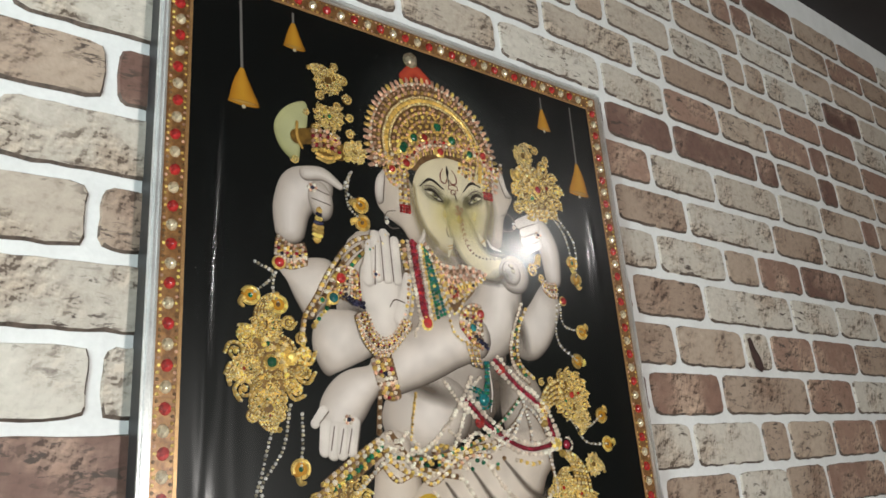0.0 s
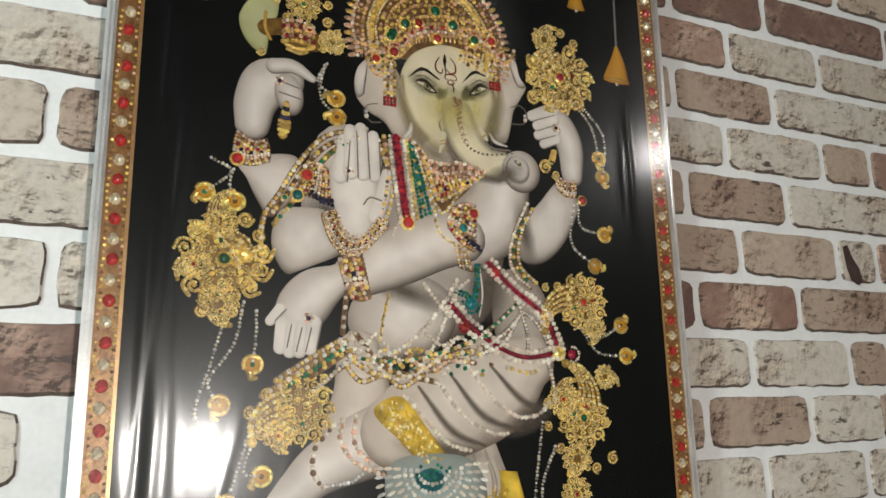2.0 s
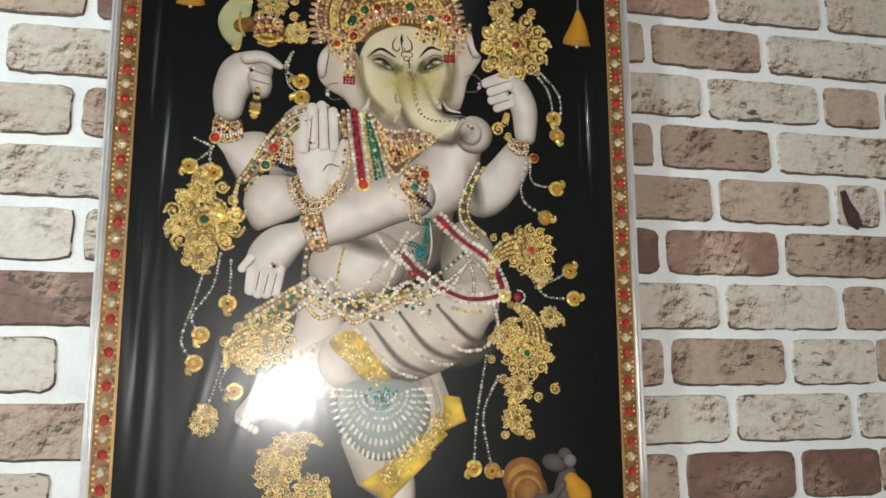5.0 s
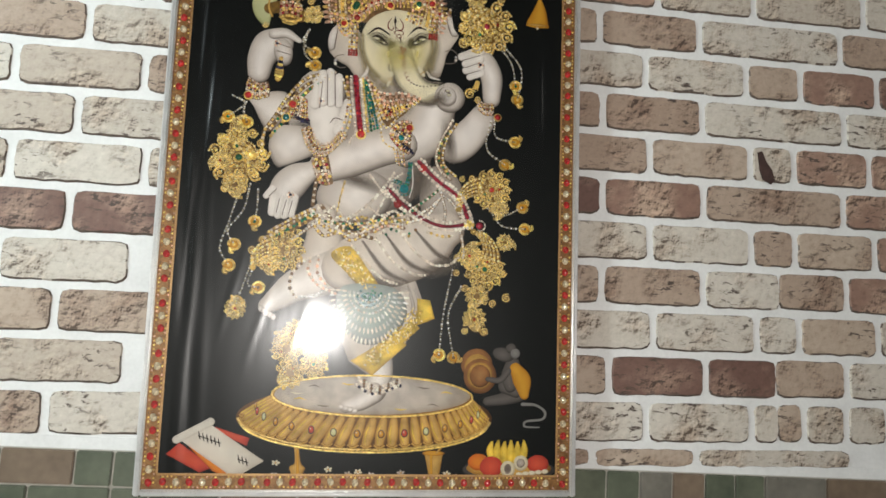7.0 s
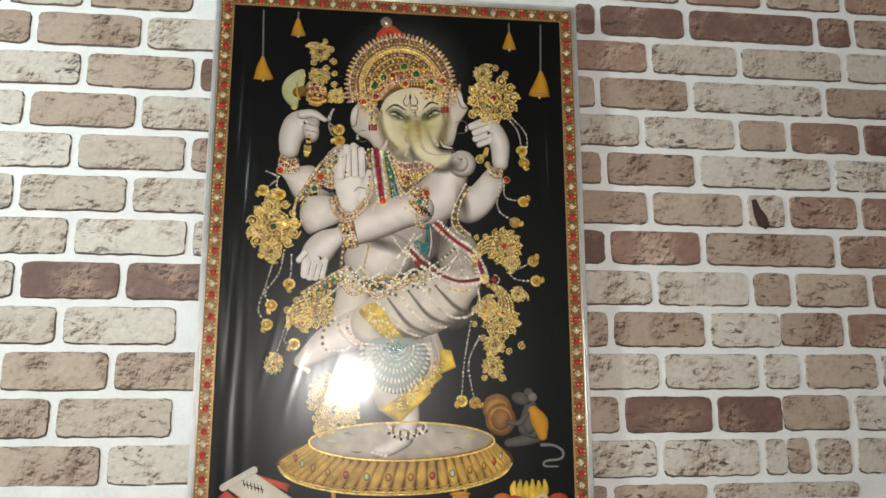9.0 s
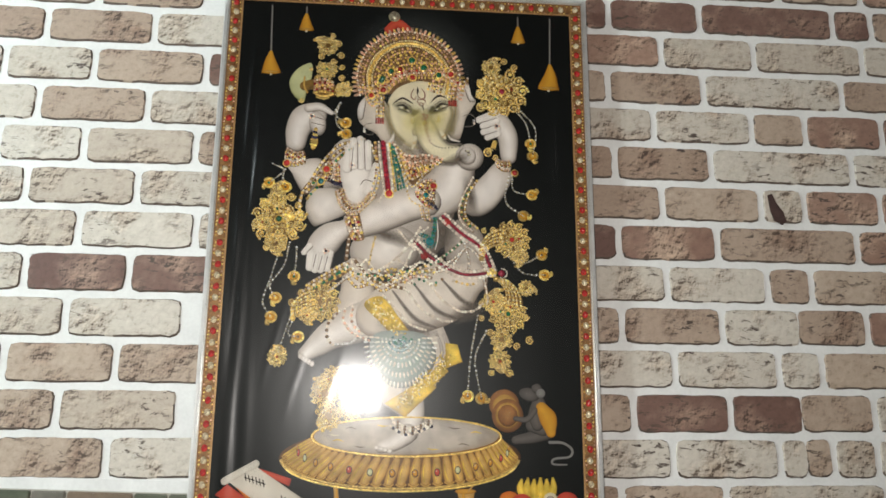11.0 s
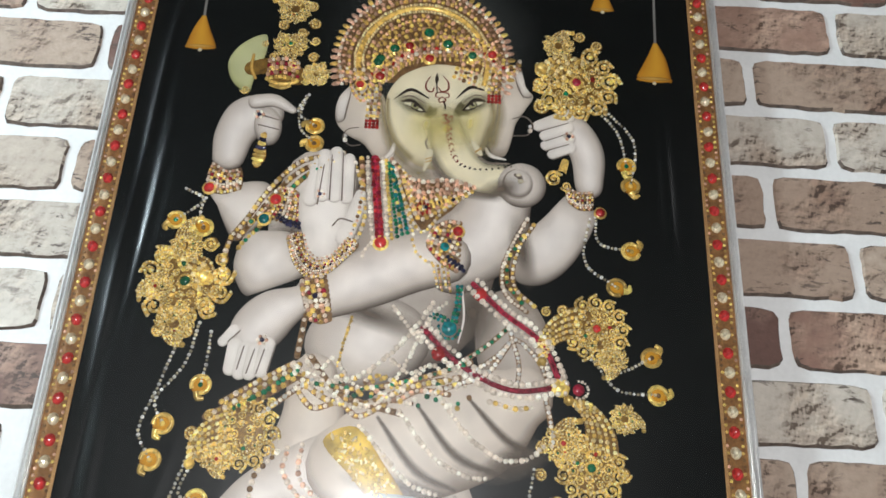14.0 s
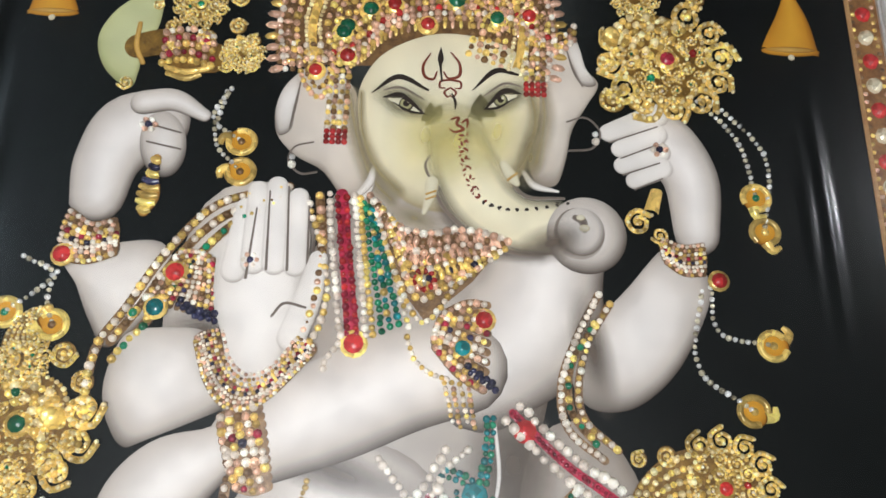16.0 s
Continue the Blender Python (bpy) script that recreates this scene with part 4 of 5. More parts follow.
book = Sheet()
book.area(RED_INK, 0.2, (36.0, 52.0), (52.0, 66.0), (96.0, 36.0), (79.0, 29.0), smooth=False)
book.area(RED_INK, 0.2, (90.0, 88.0), (139.0, 73.0), (136.0, 63.0), (97.0, 80.0), smooth=False)
book.area(ORANGE, 0.22, (53.0, 72.0), (95.0, 31.0), (121.0, 19.0), (116.0, 28.0), smooth=False)
book.area(PAPER, 0.3, (49.0, 72.0), (87.0, 91.0), (159.0, 44.0), (123.0, 22.0), smooth=False)
book.strip(PAPER, 0.4, (48.0, 70.0, 5.1), (89.0, 93.0, 5.1))
for u, v in ((81.0, 75.0), (96.0, 70.0), (132.0, 46.0)):
    for k in range(3):
        book.strip(INK, 0.5, (u - 6 + k * 5, v + 5 - k * 2, 0.7), (u - 4 + k * 5, v - 4 - k * 2, 0.7))
    book.strip(INK, 0.5, (u - 6, v, 0.7), (u + 7, v - 4, 0.7))
book.done("printed_book", "open pale book with red covers and dark strokes")

stand = Sheet()
stand.strip(BRASS_INK, 0.3, (200.0, 64.0, 6.8), (200.0, 60.0, 3.4), (202.0, 42.0, 4.2), (202.0, 36.0, 10.2), (202.0, 27.0, 7.6), (201.0, 22.0, 12.8))
stand.strip(AMBER, 0.35, (201.0, 58.0, 1.3), (203.0, 27.0, 2.1))
stand.done("printed_oil_lamp", "slim brass lamp stand")
cup = Sheet()
cup.area(BRASS_INK, 0.3, (369.0, 56.0), (394.0, 56.0), (390.0, 28.0), (393.0, 22.0), (373.0, 21.0), (375.0, 28.0), smooth=False)
cup.oval(AMBER, 0.35, 381.0, 56.0, 15.3, 3.4)
cup.strip(AMBER, 0.36, (378.0, 52.0, 1.7), (379.0, 30.0, 1.7))
cup.strip(BRASS_INK, 0.4, (385.0, 56.0, 1.0), (393.0, 66.0, 1.9))
cup.done("printed_cup", "brass cup with a spoon")
for k, (u, v) in enumerate(((174.0, 42.0), (173.0, 26.0), (227.0, 26.0), (242.0, 34.0), (247.0, 22.0), (268.0, 28.0), (281.0, 31.0), (298.0, 27.0), (338.0, 30.0), (400.0, 29.0), (411.0, 25.0), (88.0, 23.0))):
    flower = Sheet()
    for j in range(5):
        t = j * 2 * math.pi / 5 + k
        flower.oval((IVORY, SKIN, SHADE)[k % 3], 0.3, u + 3.2 * math.cos(t), v + 1.8 * math.sin(t), 2.6, 1.6, math.degrees(t), 10)
    flower.oval(AMBER, 0.4, u, v, 1.3, 1, 0, 8)
    flower.done("printed_flower", "small pale strewn flower")
fruit = Sheet()
fruit.oval(GREY_INK, 0.2, 486.0, 35.0, 64.6, 17.0)
fruit.oval(BRASS_INK, 0.24, 486.0, 37.0, 59.5, 13.6)
for k in range(6):
    u, v = (469.0, 62.0)
    fruit.strip(YELLOW, 0.3 + 0.02 * k, (u - 6 + k * 8, v - 18, 4), (u - 10 + k * 9.5, v - 2, 5.2), (u - 8 + k * 9, v + 9 + 2 * (k % 2), 2))
fruit.oval(ORANGE, 0.45, 443.0, 45.0, 14.4, 11.0)
fruit.oval(RED_INK, 0.47, 461.0, 39.0, 16.1, 13.6)
fruit.oval(RED_INK, 0.47, 526.0, 43.0, 15.3, 11.9)
fruit.oval(IVORY, 0.5, 484.0, 36.0, 10.2, 11.0)
fruit.oval(CREASE, 0.52, 484.0, 36.0, 5.1, 6.8)
fruit.oval(IVORY, 0.5, 502.0, 44.0, 10.2, 10.2)
fruit.oval(SHADE, 0.52, 502.0, 44.0, 6.0, 6.0)
for k in range(5):
    fruit.oval(IVORY, 0.55, 500.0 + 9 * k, 29.0 + k, 5, 3)
fruit.done("printed_fruit_plate", "plate of bananas, red fruit and cut coconut")
helper = Sheet()
helper.strip(CORD, 0.2, (503.0, 123.0, 2.5), (522.0, 122.0, 1.9), (535.0, 113.0, 1.9), (531.0, 103.0, 1.7), (509.0, 100.0, 1.7), (507.0, 93.0, 1.5), (527.0, 92.0, 1.0))
helper.strip(GREY_INK, 0.3, (453.0, 126.0, 6.0), (477.0, 130.0, 8.5), (497.0, 136.0, 10.2))
helper.strip(GREY_INK, 0.32, (478.0, 147.0, 10.2), (493.0, 140.0, 8.5))
helper.strip(GREY_INK, 0.34, (488.0, 177.0, 10.2), (483.0, 161.0, 11.0), (485.0, 147.0, 8.5))
helper.strip(AMBER, 0.4, (492.0, 171.0, 8.5), (501.0, 156.0, 12.8), (505.0, 136.0, 6.8))
helper.oval(GREY_INK, 0.42, 474.0, 190.0, 15.3, 9.3, -15)
helper.oval(GREY_INK, 0.44, 485.0, 199.0, 7.6, 6.8)
helper.oval(CORD, 0.46, 491.0, 192.0, 6.8, 6.8)
helper.strip(GREY_INK, 0.5, (482.0, 168.0, 4.2), (470.0, 155.0, 4.2), (453.0, 156.0, 3.4))
helper.oval(COPPER_INK, 0.36, 437.0, 176.0, 22.1, 21.2)
helper.oval(BRASS_INK, 0.38, 438.0, 173.0, 17.8, 17.0)
helper.oval(COPPER_INK, 0.46, 442.0, 160.0, 22.9, 23.8)
helper.oval(BRASS_INK, 0.48, 442.0, 160.0, 17.8, 18.7)
helper.oval(COPPER_INK, 0.49, 442.0, 160.0, 14.4, 15.3)
helper.done("printed_attendant", "small grey rounded shape holding two brass discs")

# ---- ornaments stuck on the print ----
crown = Sheet()
CU, CV = (291.0, 673.0)
crown.area(BRONZE, 0.35, *[(CU + 84 * math.cos(radians(t)), CV + 87 * math.sin(radians(t))) for t in range(-14, 200, 14)], smooth=False)
for k in range(46):
    t = radians(-18 + 216 * k / 45)
    crown.bead(rng.choice((PINK, GOLD, PINK)), 0.5, CU + 85 * math.cos(t), CV + 88.5 * math.sin(t), 2.5, 0.7, 7, 1.9, t)
for r, bead_r, mats in ((81, 2.3, (PINK, PEARL)), (76.5, 2.0, (BRONZE, PINK)), (71.5, 2.6, (PINK, GOLD)), (66, 1.7, (PALE_GOLD,)), (58, 1.7, (PALE_GOLD,)), (53, 2.4, (PINK, GOLD, BRONZE)),
                        (48, 2.2, (GOLD, PINK)), (43, 2.4, (BRONZE, GOLD)), (38.5, 2.4, (PINK, GOLD)), (33, 2.6, (GOLD, BRONZE))):
    crown.arc(mats, 0.6, bead_r, CU, CV, r, r * 1.04, -22, 202, 2.05)
# a smooth gilt band with bars between the bead rows
crown.cord(GOLD, 0.5, *[(CU + 62 * math.cos(radians(t)), CV + 64.5 * math.sin(radians(t)), 2.6) for t in range(-20, 201, 10)])
for k in range(34):
    t = radians(-16 + 212 * k / 33)
    crown.bead(rng.choice((PINK, GOLD, BRONZE)), 0.7, CU + 76.5 * math.cos(t), CV + 79.5 * math.sin(t), 1.5, 0.9, 6, 2.4, t)
    crown.bead(rng.choice((GOLD, BRONZE)), 0.7, CU + 46 * math.cos(t), CV + 48 * math.sin(t), 1.3, 0.9, 6, 2.6, t)
front = ((243.0, 650.0), (259.0, 659.0), (275.0, 676.0), (307.0, 684.0), (345.0, 682.0), (361.0, 670.0), (370.0, 664.0))
crown.strip(BRONZE, 0.95, *[(u, v + 9, 10) for u, v in front[1:-1]])
for k, mats in enumerate(((PINK, GOLD), (PINK, PEARL), (RUBY, PINK, PINK), (GOLD, PINK), (GOLD, BRONZE), (PINK, GOLD))):
    crown.beads(mats, 1.1, 2.3, *[(u, v - 1 + 4.2 * k) for u, v in front])
for k in range(34):
    at = spline(front, 8)[4 + k]
    crown.bead(GOLD if k % 3 else PINK, 1.05, at[0], at[1] - 4.8, 1.2, 0.7, 6, 2.6, math.pi / 2)
for side in (((212.0, 655.0), (226.0, 653.0), (243.0, 653.0)), ((365.0, 661.0), (376.0, 664.0), (384.0, 672.0))):
    for k in range(3):
        crown.beads(((PINK, PEARL), (GOLD, PINK), (PEARL, BRONZE))[k], 1.1, 2.2, *[(u, v + 4.4 * k) for u, v in side])
crown.beads((GOLD, PINK), 1.1, 1.9, (223.0, 651.0), (226.0, 639.0), (235.0, 628.0), (242.0, 636.0), (243.0, 650.0))
crown.beads((GOLD, BRONZE), 1.1, 1.7, (226.0, 651.0), (229.0, 642.0), (235.0, 634.0), (240.0, 639.0), (241.0, 650.0))
for u, v, r, mat in ((248.0, 671.0, 5.5,EMERALD), (263.0, 687.0, 5.5,EMERALD), (277.0, 691.0, 5,RUBY), (295.0, 707.0, 6,EMERALD), (314.0, 695.0, 6,EMERALD), (338.0, 684.0, 5,EMERALD), (297.0, 678.0, 5,RUBY), (233.0, 645.0, 4.5,RUBY)):
    crown.bead(GOLD, 1.2, u, v, r * 1.35, 0.35, 12)
    crown.bead(mat, 1.6, u, v, r, 0.7, 10)
crown.strip(RED_INK, 1.0, (257.0, 759.0, 6.8), (271.0, 771.0, 7.6), (287.0, 762.0, 6.0))
crown.bead(CRYSTAL, 1.2, 266.0, 783.0, 9, 0.6, 12)
crown.oval(BLADE, 1.1, 266.0, 782.0, 9.3, 8.5)
for (tu, top), (_, low) in (((247.0, 645.0), (249.0, 609.0)), ((360.0, 671.0), (359.0, 643.0))):
    for k in range(4):
        crown.beads((PINK, GOLD, BRONZE) if k % 2 else (GOLD, PEARL), 1.2, 1.9, (tu - 5.1 + 3.4 * k, top), (tu - 5.1 + 3.4 * k, low))
        for j in range(3):
            crown.bead(RUBY, 1.3, tu - 5.1 + 3.4 * k, low - 2 - 3.2 * j, 1.8)
for u, v, r, mat in ((251.0, 655.0, 5.2,RUBY), (250.0, 675.0, 5.2,EMERALD), (357.0, 686.0, 5,RUBY)):
    crown.bead(GOLD, 1.5, u, v, r * 1.2, 0.35, 12)
    crown.bead(mat, 1.8, u, v, r, 0.7, 12)
for loop, drop in ((((235.0, 600.0), (225.0, 597.0), (222.0, 588.0), (229.0, 581.0), (238.0, 582.0)), (224.0, 586.0)), (((378.0, 618.0), (389.0, 621.0), (397.0, 612.0), (392.0, 602.0), (378.0, 600.0)), (394.0, 606.0))):
    crown.strip(CREASE, 1.0, *[(u, v, 0.6) for u, v in loop])
    crown.bead(PEARL, 1.2, drop[0], drop[1], 2.4)
    crown.bead(SILVER_BEAD, 1.2, drop[0], drop[1] + 4.5, 1.8)
crown.done("crown", "tall domed crown of gold and rose beads with green stones")

neck = Sheet()
neck.area(BRONZE, 1.24, (266.0, 569.0), (279.0, 553.0), (298.0, 547.0), (322.0, 549.0), (343.0, 545.0), (325.0, 522.0), (300.0, 500.0), (280.0, 526.0), smooth=False)
for k in range(8):
    row = ((268.0, 569.0), (280.0, 554.0), (298.0, 548.0), (322.0, 551.0), (345.0, 545.0))
    down = (5.0 * k * 0.55, 5.2 * k * 0.8, 5.2 * k, 5.2 * k * 0.85, 5.0 * k * 0.5)
    pull = 2.6 * k
    pts = [(p[0] + (pull if n < 2 else -pull if n > 2 else 0) * (1.0 if n in (0, 4) else 0.5), p[1] - d) for n, (p, d) in enumerate(zip(row, down))]
    neck.beads(((PINK, PEARL), (PINK, BRONZE), (PEARL, PINK), (GOLD, BRONZE, PINK), (PEARL, GOLD), (GOLD, NAVY, BRONZE), (GOLD, PINK), (PEARL, GOLD))[k], 1.4, 2.5, *pts)
for k in (1, 3, 5):
    inward = 2.6 * k
    line = spline([(268 + inward, 569 - 2.8 * k), (280 + inward / 2, 554 - 4.2 * k), (298, 548 - 5.2 * k), (322 - inward / 2, 551 - 4.4 * k), (345 - inward, 545 - 2.5 * k)], 5)
    for at in line[1:-1]:
        neck.bead(PINK if k < 5 else GOLD, 1.9, at[0], at[1], 1.7, 1.0, 7, 2.1, math.pi / 2 + 0.02 * (at[0] - 300))
for k in range(9):
    t = k * 2 * math.pi / 9
    su, sv = (299.0, 522.0)
    neck.bead(RUBY, 1.7, su + 5.4 * math.cos(t), sv + 5.2 * math.sin(t), 2.0)
neck.bead(CRYSTAL, 1.8, 299.0, 522.0, 3.2, 0.6, 9)
neck.beads((PEARL, GOLD), 1.7, 2.0, (272.0, 558.0), (285.0, 523.0), (299.0, 499.0), (318.0, 521.0), (343.0, 541.0))
neck.done("necklace", "layered necklace of pearl, gold and red beads")

garland = Sheet()
garland.strip(MAROON, 1.6, (253.0, 569.0, 3.4), (257.0, 535.0, 3.4), (263.0, 490.0, 3.8))
for off in (-2.2, 2.2):
    (u0, v0), (u1, v1), (u2, v2) = (253.0, 567.0), (257.0, 535.0), (263.0, 490.0)
    garland.beads((RUBY, MAROON), 1.7, 2.1, (u0 + off, v0), (u1 + off, v1), (u2 + off, v2))
garland.beads(PEARL, 1.7, 2.4, (246.0, 569.0), (250.0, 535.0), (257.0, 490.0))
garland.beads(PEARL, 1.7, 2.4, (260.0, 569.0), (264.0, 535.0), (270.0, 491.0))
garland.bead(GOLD, 1.7, 264.0, 487.0, 7.4, 0.3, 12)
garland.bead(RUBY, 1.9, 264.0, 487.0, 6.2, 0.5, 12)
garland.beads((GOLD, BRONZE, PINK), 1.6, 2.6, (241.0, 568.0), (244.0, 541.0), (243.0, 513.0), (236.0, 489.0), (228.0, 477.0), ground=BRONZE)
garland.beads((PEARL, GOLD), 1.6, 2.4, (236.0, 563.0), (247.0, 525.0), (247.0, 501.0), (239.0, 483.0))
garland.beads(PEARL, 1.6, 2.2, (256.0, 487.0), (250.0, 478.0), (249.0, 472.0))
garland.done("garland", "long garland of pearls with a red core")

green = Sheet()
for k in range(5):
    (u0, v0), (u1, v1), (u2, v2) = (263.0, 567.0), (268.0, 529.0), (274.0, 491.0)
    green.beads(((GOLD,), (EMERALD,), (EMERALD, GOLD, TEAL), (TEAL, EMERALD), (GOLD, PEARL))[k], 1.5, 2.2, (u0 + 2.4 * k, v0 - 2.2 * k), (u1 + 3.6 * k, v1), (u2 + 4.4 * k, v2 + 1.4 * k))
for run in (((336, 451), (335, 433), (332, 417)), ((333, 451), (332, 433), (329, 419)), ((311, 423), (319, 421), (328, 416)), ((313, 426), (321, 424), (328, 419))):
    green.beads((TEAL, EMERALD), 1.9, 2.0, *run)
green.bead(TEAL, 2.0, 327, 414, 6.5, 0.5, 12)
green.arc((TEAL, EMERALD), 1.95, 1.7, 327, 414, 9, 9, 170, 370)
green.strip(SKIN_SOFT, 1.6, (337, 448, 0.9), (339, 423, 1.1), (335, 402, 0.7))
green.done("green_pendant", "hanging band of green and teal beads")

sash = Sheet()
for core, offs in ((((346.0, 454.0), (372.0, 430.0), (405.0, 405.0), (422.0, 367.0)), 5.2), (((305.0, 413.0), (337.0, 384.0), (380.0, 365.0), (426.0, 371.0)), 5.2)):
    sash.strip(MAROON, 1.95, *[(*p, 2.2) for p in core])
    sash.beads(MAROON, 2.0, 1.5, *core)
    line = spline(core, 4)
    for sign in (-1, 1):
        pts = []
        for i, p in enumerate(line):
            d = line[min(i + 1, len(line) - 1)] - line[max(i - 1, 0)]
            d = d / np.hypot(*d)
            pts.append((p[0] - d[1] * offs * sign, p[1] + d[0] * offs * sign))
        sash.beads(PEARL, 2.0, 3.1, *pts)
for u, v, r in ((352.0, 445.0, 6), (319.0, 392.0, 6)):
    sash.bead(RUBY, 2.1, u, v, r, 0.5, 12)
sash.bead(GOLD, 2.1, 420.0, 369.0, 8, 0.4, 10)
sash.bead(MAROON, 2.1, 435.0, 368.0, 5, 0.5, 10)
sash.arc(PEARL, 2.0, 1.5, 436.0, 368.0, 7, 7, -110, 110)
sash.done("sash", "double string of pearls with maroon core and gilt clasp")

belt = Sheet()
for mats, r, pts in (((PEARL,), 2.4, ((200.0, 377.0), (227.0, 365.0), (261.0, 374.0), (293.0, 406.0), (313.0, 436.0))),
                     ((PEARL, GOLD), 2.2, ((203.0, 370.0), (231.0, 350.0), (265.0, 349.0), (299.0, 364.0), (337.0, 373.0))),
                     ((EMERALD, GOLD, PEARL), 2.0, ((210.0, 365.0), (252.0, 360.0), (299.0, 369.0), (346.0, 386.0))),
                     ((PEARL, BRONZE), 2.2, ((215.0, 384.0), (237.0, 358.0), (262.0, 348.0), (290.0, 342.0))),
                     ((PEARL,), 2.1, ((279.0, 431.0), (293.0, 414.0), (305.0, 401.0))),
                     ((PEARL,), 2.0, ((324.0, 436.0), (310.0, 422.0), (294.0, 385.0), (274.0, 352.0))),
                     ((PEARL, EMERALD), 1.8, ((337.0, 385.0), (359.0, 401.0), (379.0, 419.0))),
                     ((SILVER_BEAD, PEARL), 1.7, ((379.0, 412.0), (386.0, 386.0), (384.0, 365.0))),
                     ((SILVER_BEAD, PEARL), 1.7, ((346.0, 377.0), (368.0, 393.0), (383.0, 407.0), (400.0, 393.0), (408.0, 378.0))),
                     ((GOLD, PEARL), 2.2, ((206.0, 377.0), (177.0, 358.0), (154.0, 342.0), (136.0, 332.0))),
                     ((GOLD, BRONZE), 2.2, ((210.0, 370.0), (182.0, 351.0), (160.0, 337.0))),
                     ((SILVER_BEAD, PEARL), 2.0, ((217.0, 365.0), (200.0, 353.0), (177.0, 334.0))),
                     ((PEARL, BRONZE), 2.1, ((205.0, 449.0), (206.0, 418.0), (203.0, 384.0))),
                     ((GOLD,), 1.4, ((245.0, 419.0), (240.0, 397.0), (237.0, 377.0))),
                     ((EMERALD, EMERALD, GOLD), 2.2, ((205.0, 372.0), (180.0, 354.0), (157.0, 339.0))),
                     ((PEARL, GOLD), 2.1, ((201.0, 378.0), (173.0, 361.0), (147.0, 344.0))),
                     ((PEARL,), 2.0, ((210.0, 384.0), (220.0, 370.0), (233.0, 384.0), (247.0, 367.0), (261.0, 359.0))),
                     ((PEARL, GOLD), 2.0, ((205.0, 358.0), (220.0, 343.0), (241.0, 348.0), (257.0, 338.0), (278.0, 349.0))),
                     ((PEARL,), 2.0, ((227.0, 362.0), (252.0, 345.0), (281.0, 355.0), (308.0, 378.0))),
                     ((PEARL, PINK), 2.0, ((261.0, 367.0), (283.0, 352.0), (305.0, 361.0), (329.0, 359.0))),
                     ((SILVER_BEAD, PEARL), 1.9, ((312.0, 359.0), (337.0, 368.0), (359.0, 377.0), (377.0, 402.0))),
                     ((PEARL,), 2.0, ((281.0, 385.0), (296.0, 375.0), (315.0, 382.0), (337.0, 366.0))),
                     ((PEARL, SILVER_BEAD), 1.9, ((408.0, 360.0), (413.0, 334.0), (413.0, 319.0)))):
    belt.beads(mats, 1.75, r * 1.18, *pts, ground=BRONZE if len(mats) > 1 else None)
for k in range(70):
    belt.bead(rng.choice((PEARL, GOLD, BRONZE, EMERALD, GOLD)), 1.7, rng.uniform(210.0, 346.0), rng.uniform(348.0, 372.0), rng.uniform(1.6, 2.6))
belt.done("waist_beads", "draped waist strings of pearl and gilt beads")

cuffs = ((((107.0, 555.0), (125.0, 546.0), (143.0, 556.0)), ((106.0, 528.0), (126.0, 527.0), (147.0, 538.0)), 5), (((427.0, 549.0), (443.0, 544.0), (459.0, 550.0)), ((428.0, 536.0), (442.0, 528.0), (459.0, 532.0)), 4),
         (((195, 493), (204, 473), (220, 470), (238, 491)), ((181, 488), (193, 460), (215, 451), (247, 482)), 5), (((199, 448), (213, 455), (225, 451)), ((210, 416), (222, 414), (232, 420)), 6),
         (((171, 535), (163, 518), (151, 495)), ((187, 532), (190, 508), (189, 490)), 6), (((309, 504), (326, 511), (341, 506)), ((304, 488), (322, 469), (342, 461)), 6))
for one, two, rows in cuffs:
    rows += 4
    cuff = Sheet()
    p, q = spline(one, 4), spline(two, 4)
    for k in range(rows):
        s = k / (rows - 1)
        line = [a * (1 - s) + c * s for a, c in zip(p, q)]
        mid, keep = sum(line) / len(line), 1 - 0.1 * abs(2 * s - 1) ** 3
        line = [mid + (w - mid) * keep for w in line]
        gap = np.hypot(*(p[2] - q[2])) / (rows - 1)
        mats = ((PEARL, PINK), (PINK, GOLD, BRONZE), (GOLD, PEARL), (PINK, MAROON, GOLD), (PEARL, GOLD, NAVY), (PEARL,))[k % 6]
        cuff.beads(mats, 3.3 if len(one) == 4 else 2.15, min(2.5, gap * 0.62), *[tuple(w) for w in line[::3]], ground=BRONZE)
    cuff.done("bead_cuff", "wide cuff of rose, gold and pearl beads")
stones = Sheet()
for u, v, r, mat in ((109, 530, 5.2, RUBY), (457, 526, 4.8, RUBY), (331, 501, 5.2, RUBY), (320, 486, 4.6, TEAL), (169, 522, 5.6, RUBY), (161, 503, 5.2, TEAL), (150, 500, 2.4, EMERALD)):
    stones.bead(GOLD, 2.6, u, v, r * 1.25, 0.3, 12)
    stones.bead(mat, 3.0, u, v, r, 0.6, 12)
for run in (((174, 507), (182, 502), (193, 500)), ((323, 477), (331, 472), (338, 466))):
    for side in (0, 3.4):
        stones.beads(NAVY, 3.5, 2.2, *[(u + side * 0.4, v - side) for u, v in run])
for k in range(4):
    (u0, v0), (u1, v1) = (311, 468), (316, 447)
    stones.beads(((GOLD, PEARL), (GOLD, PINK))[k % 2], 3.2, 1.6, (u0 + 4 * k, v0), (u1 + 3.6 * k, v1 - 2 * (k % 2)))
stones.beads((GOLD, PEARL), 3.2, 1.7, (291, 491), (296, 479), (305, 472), (314, 470))
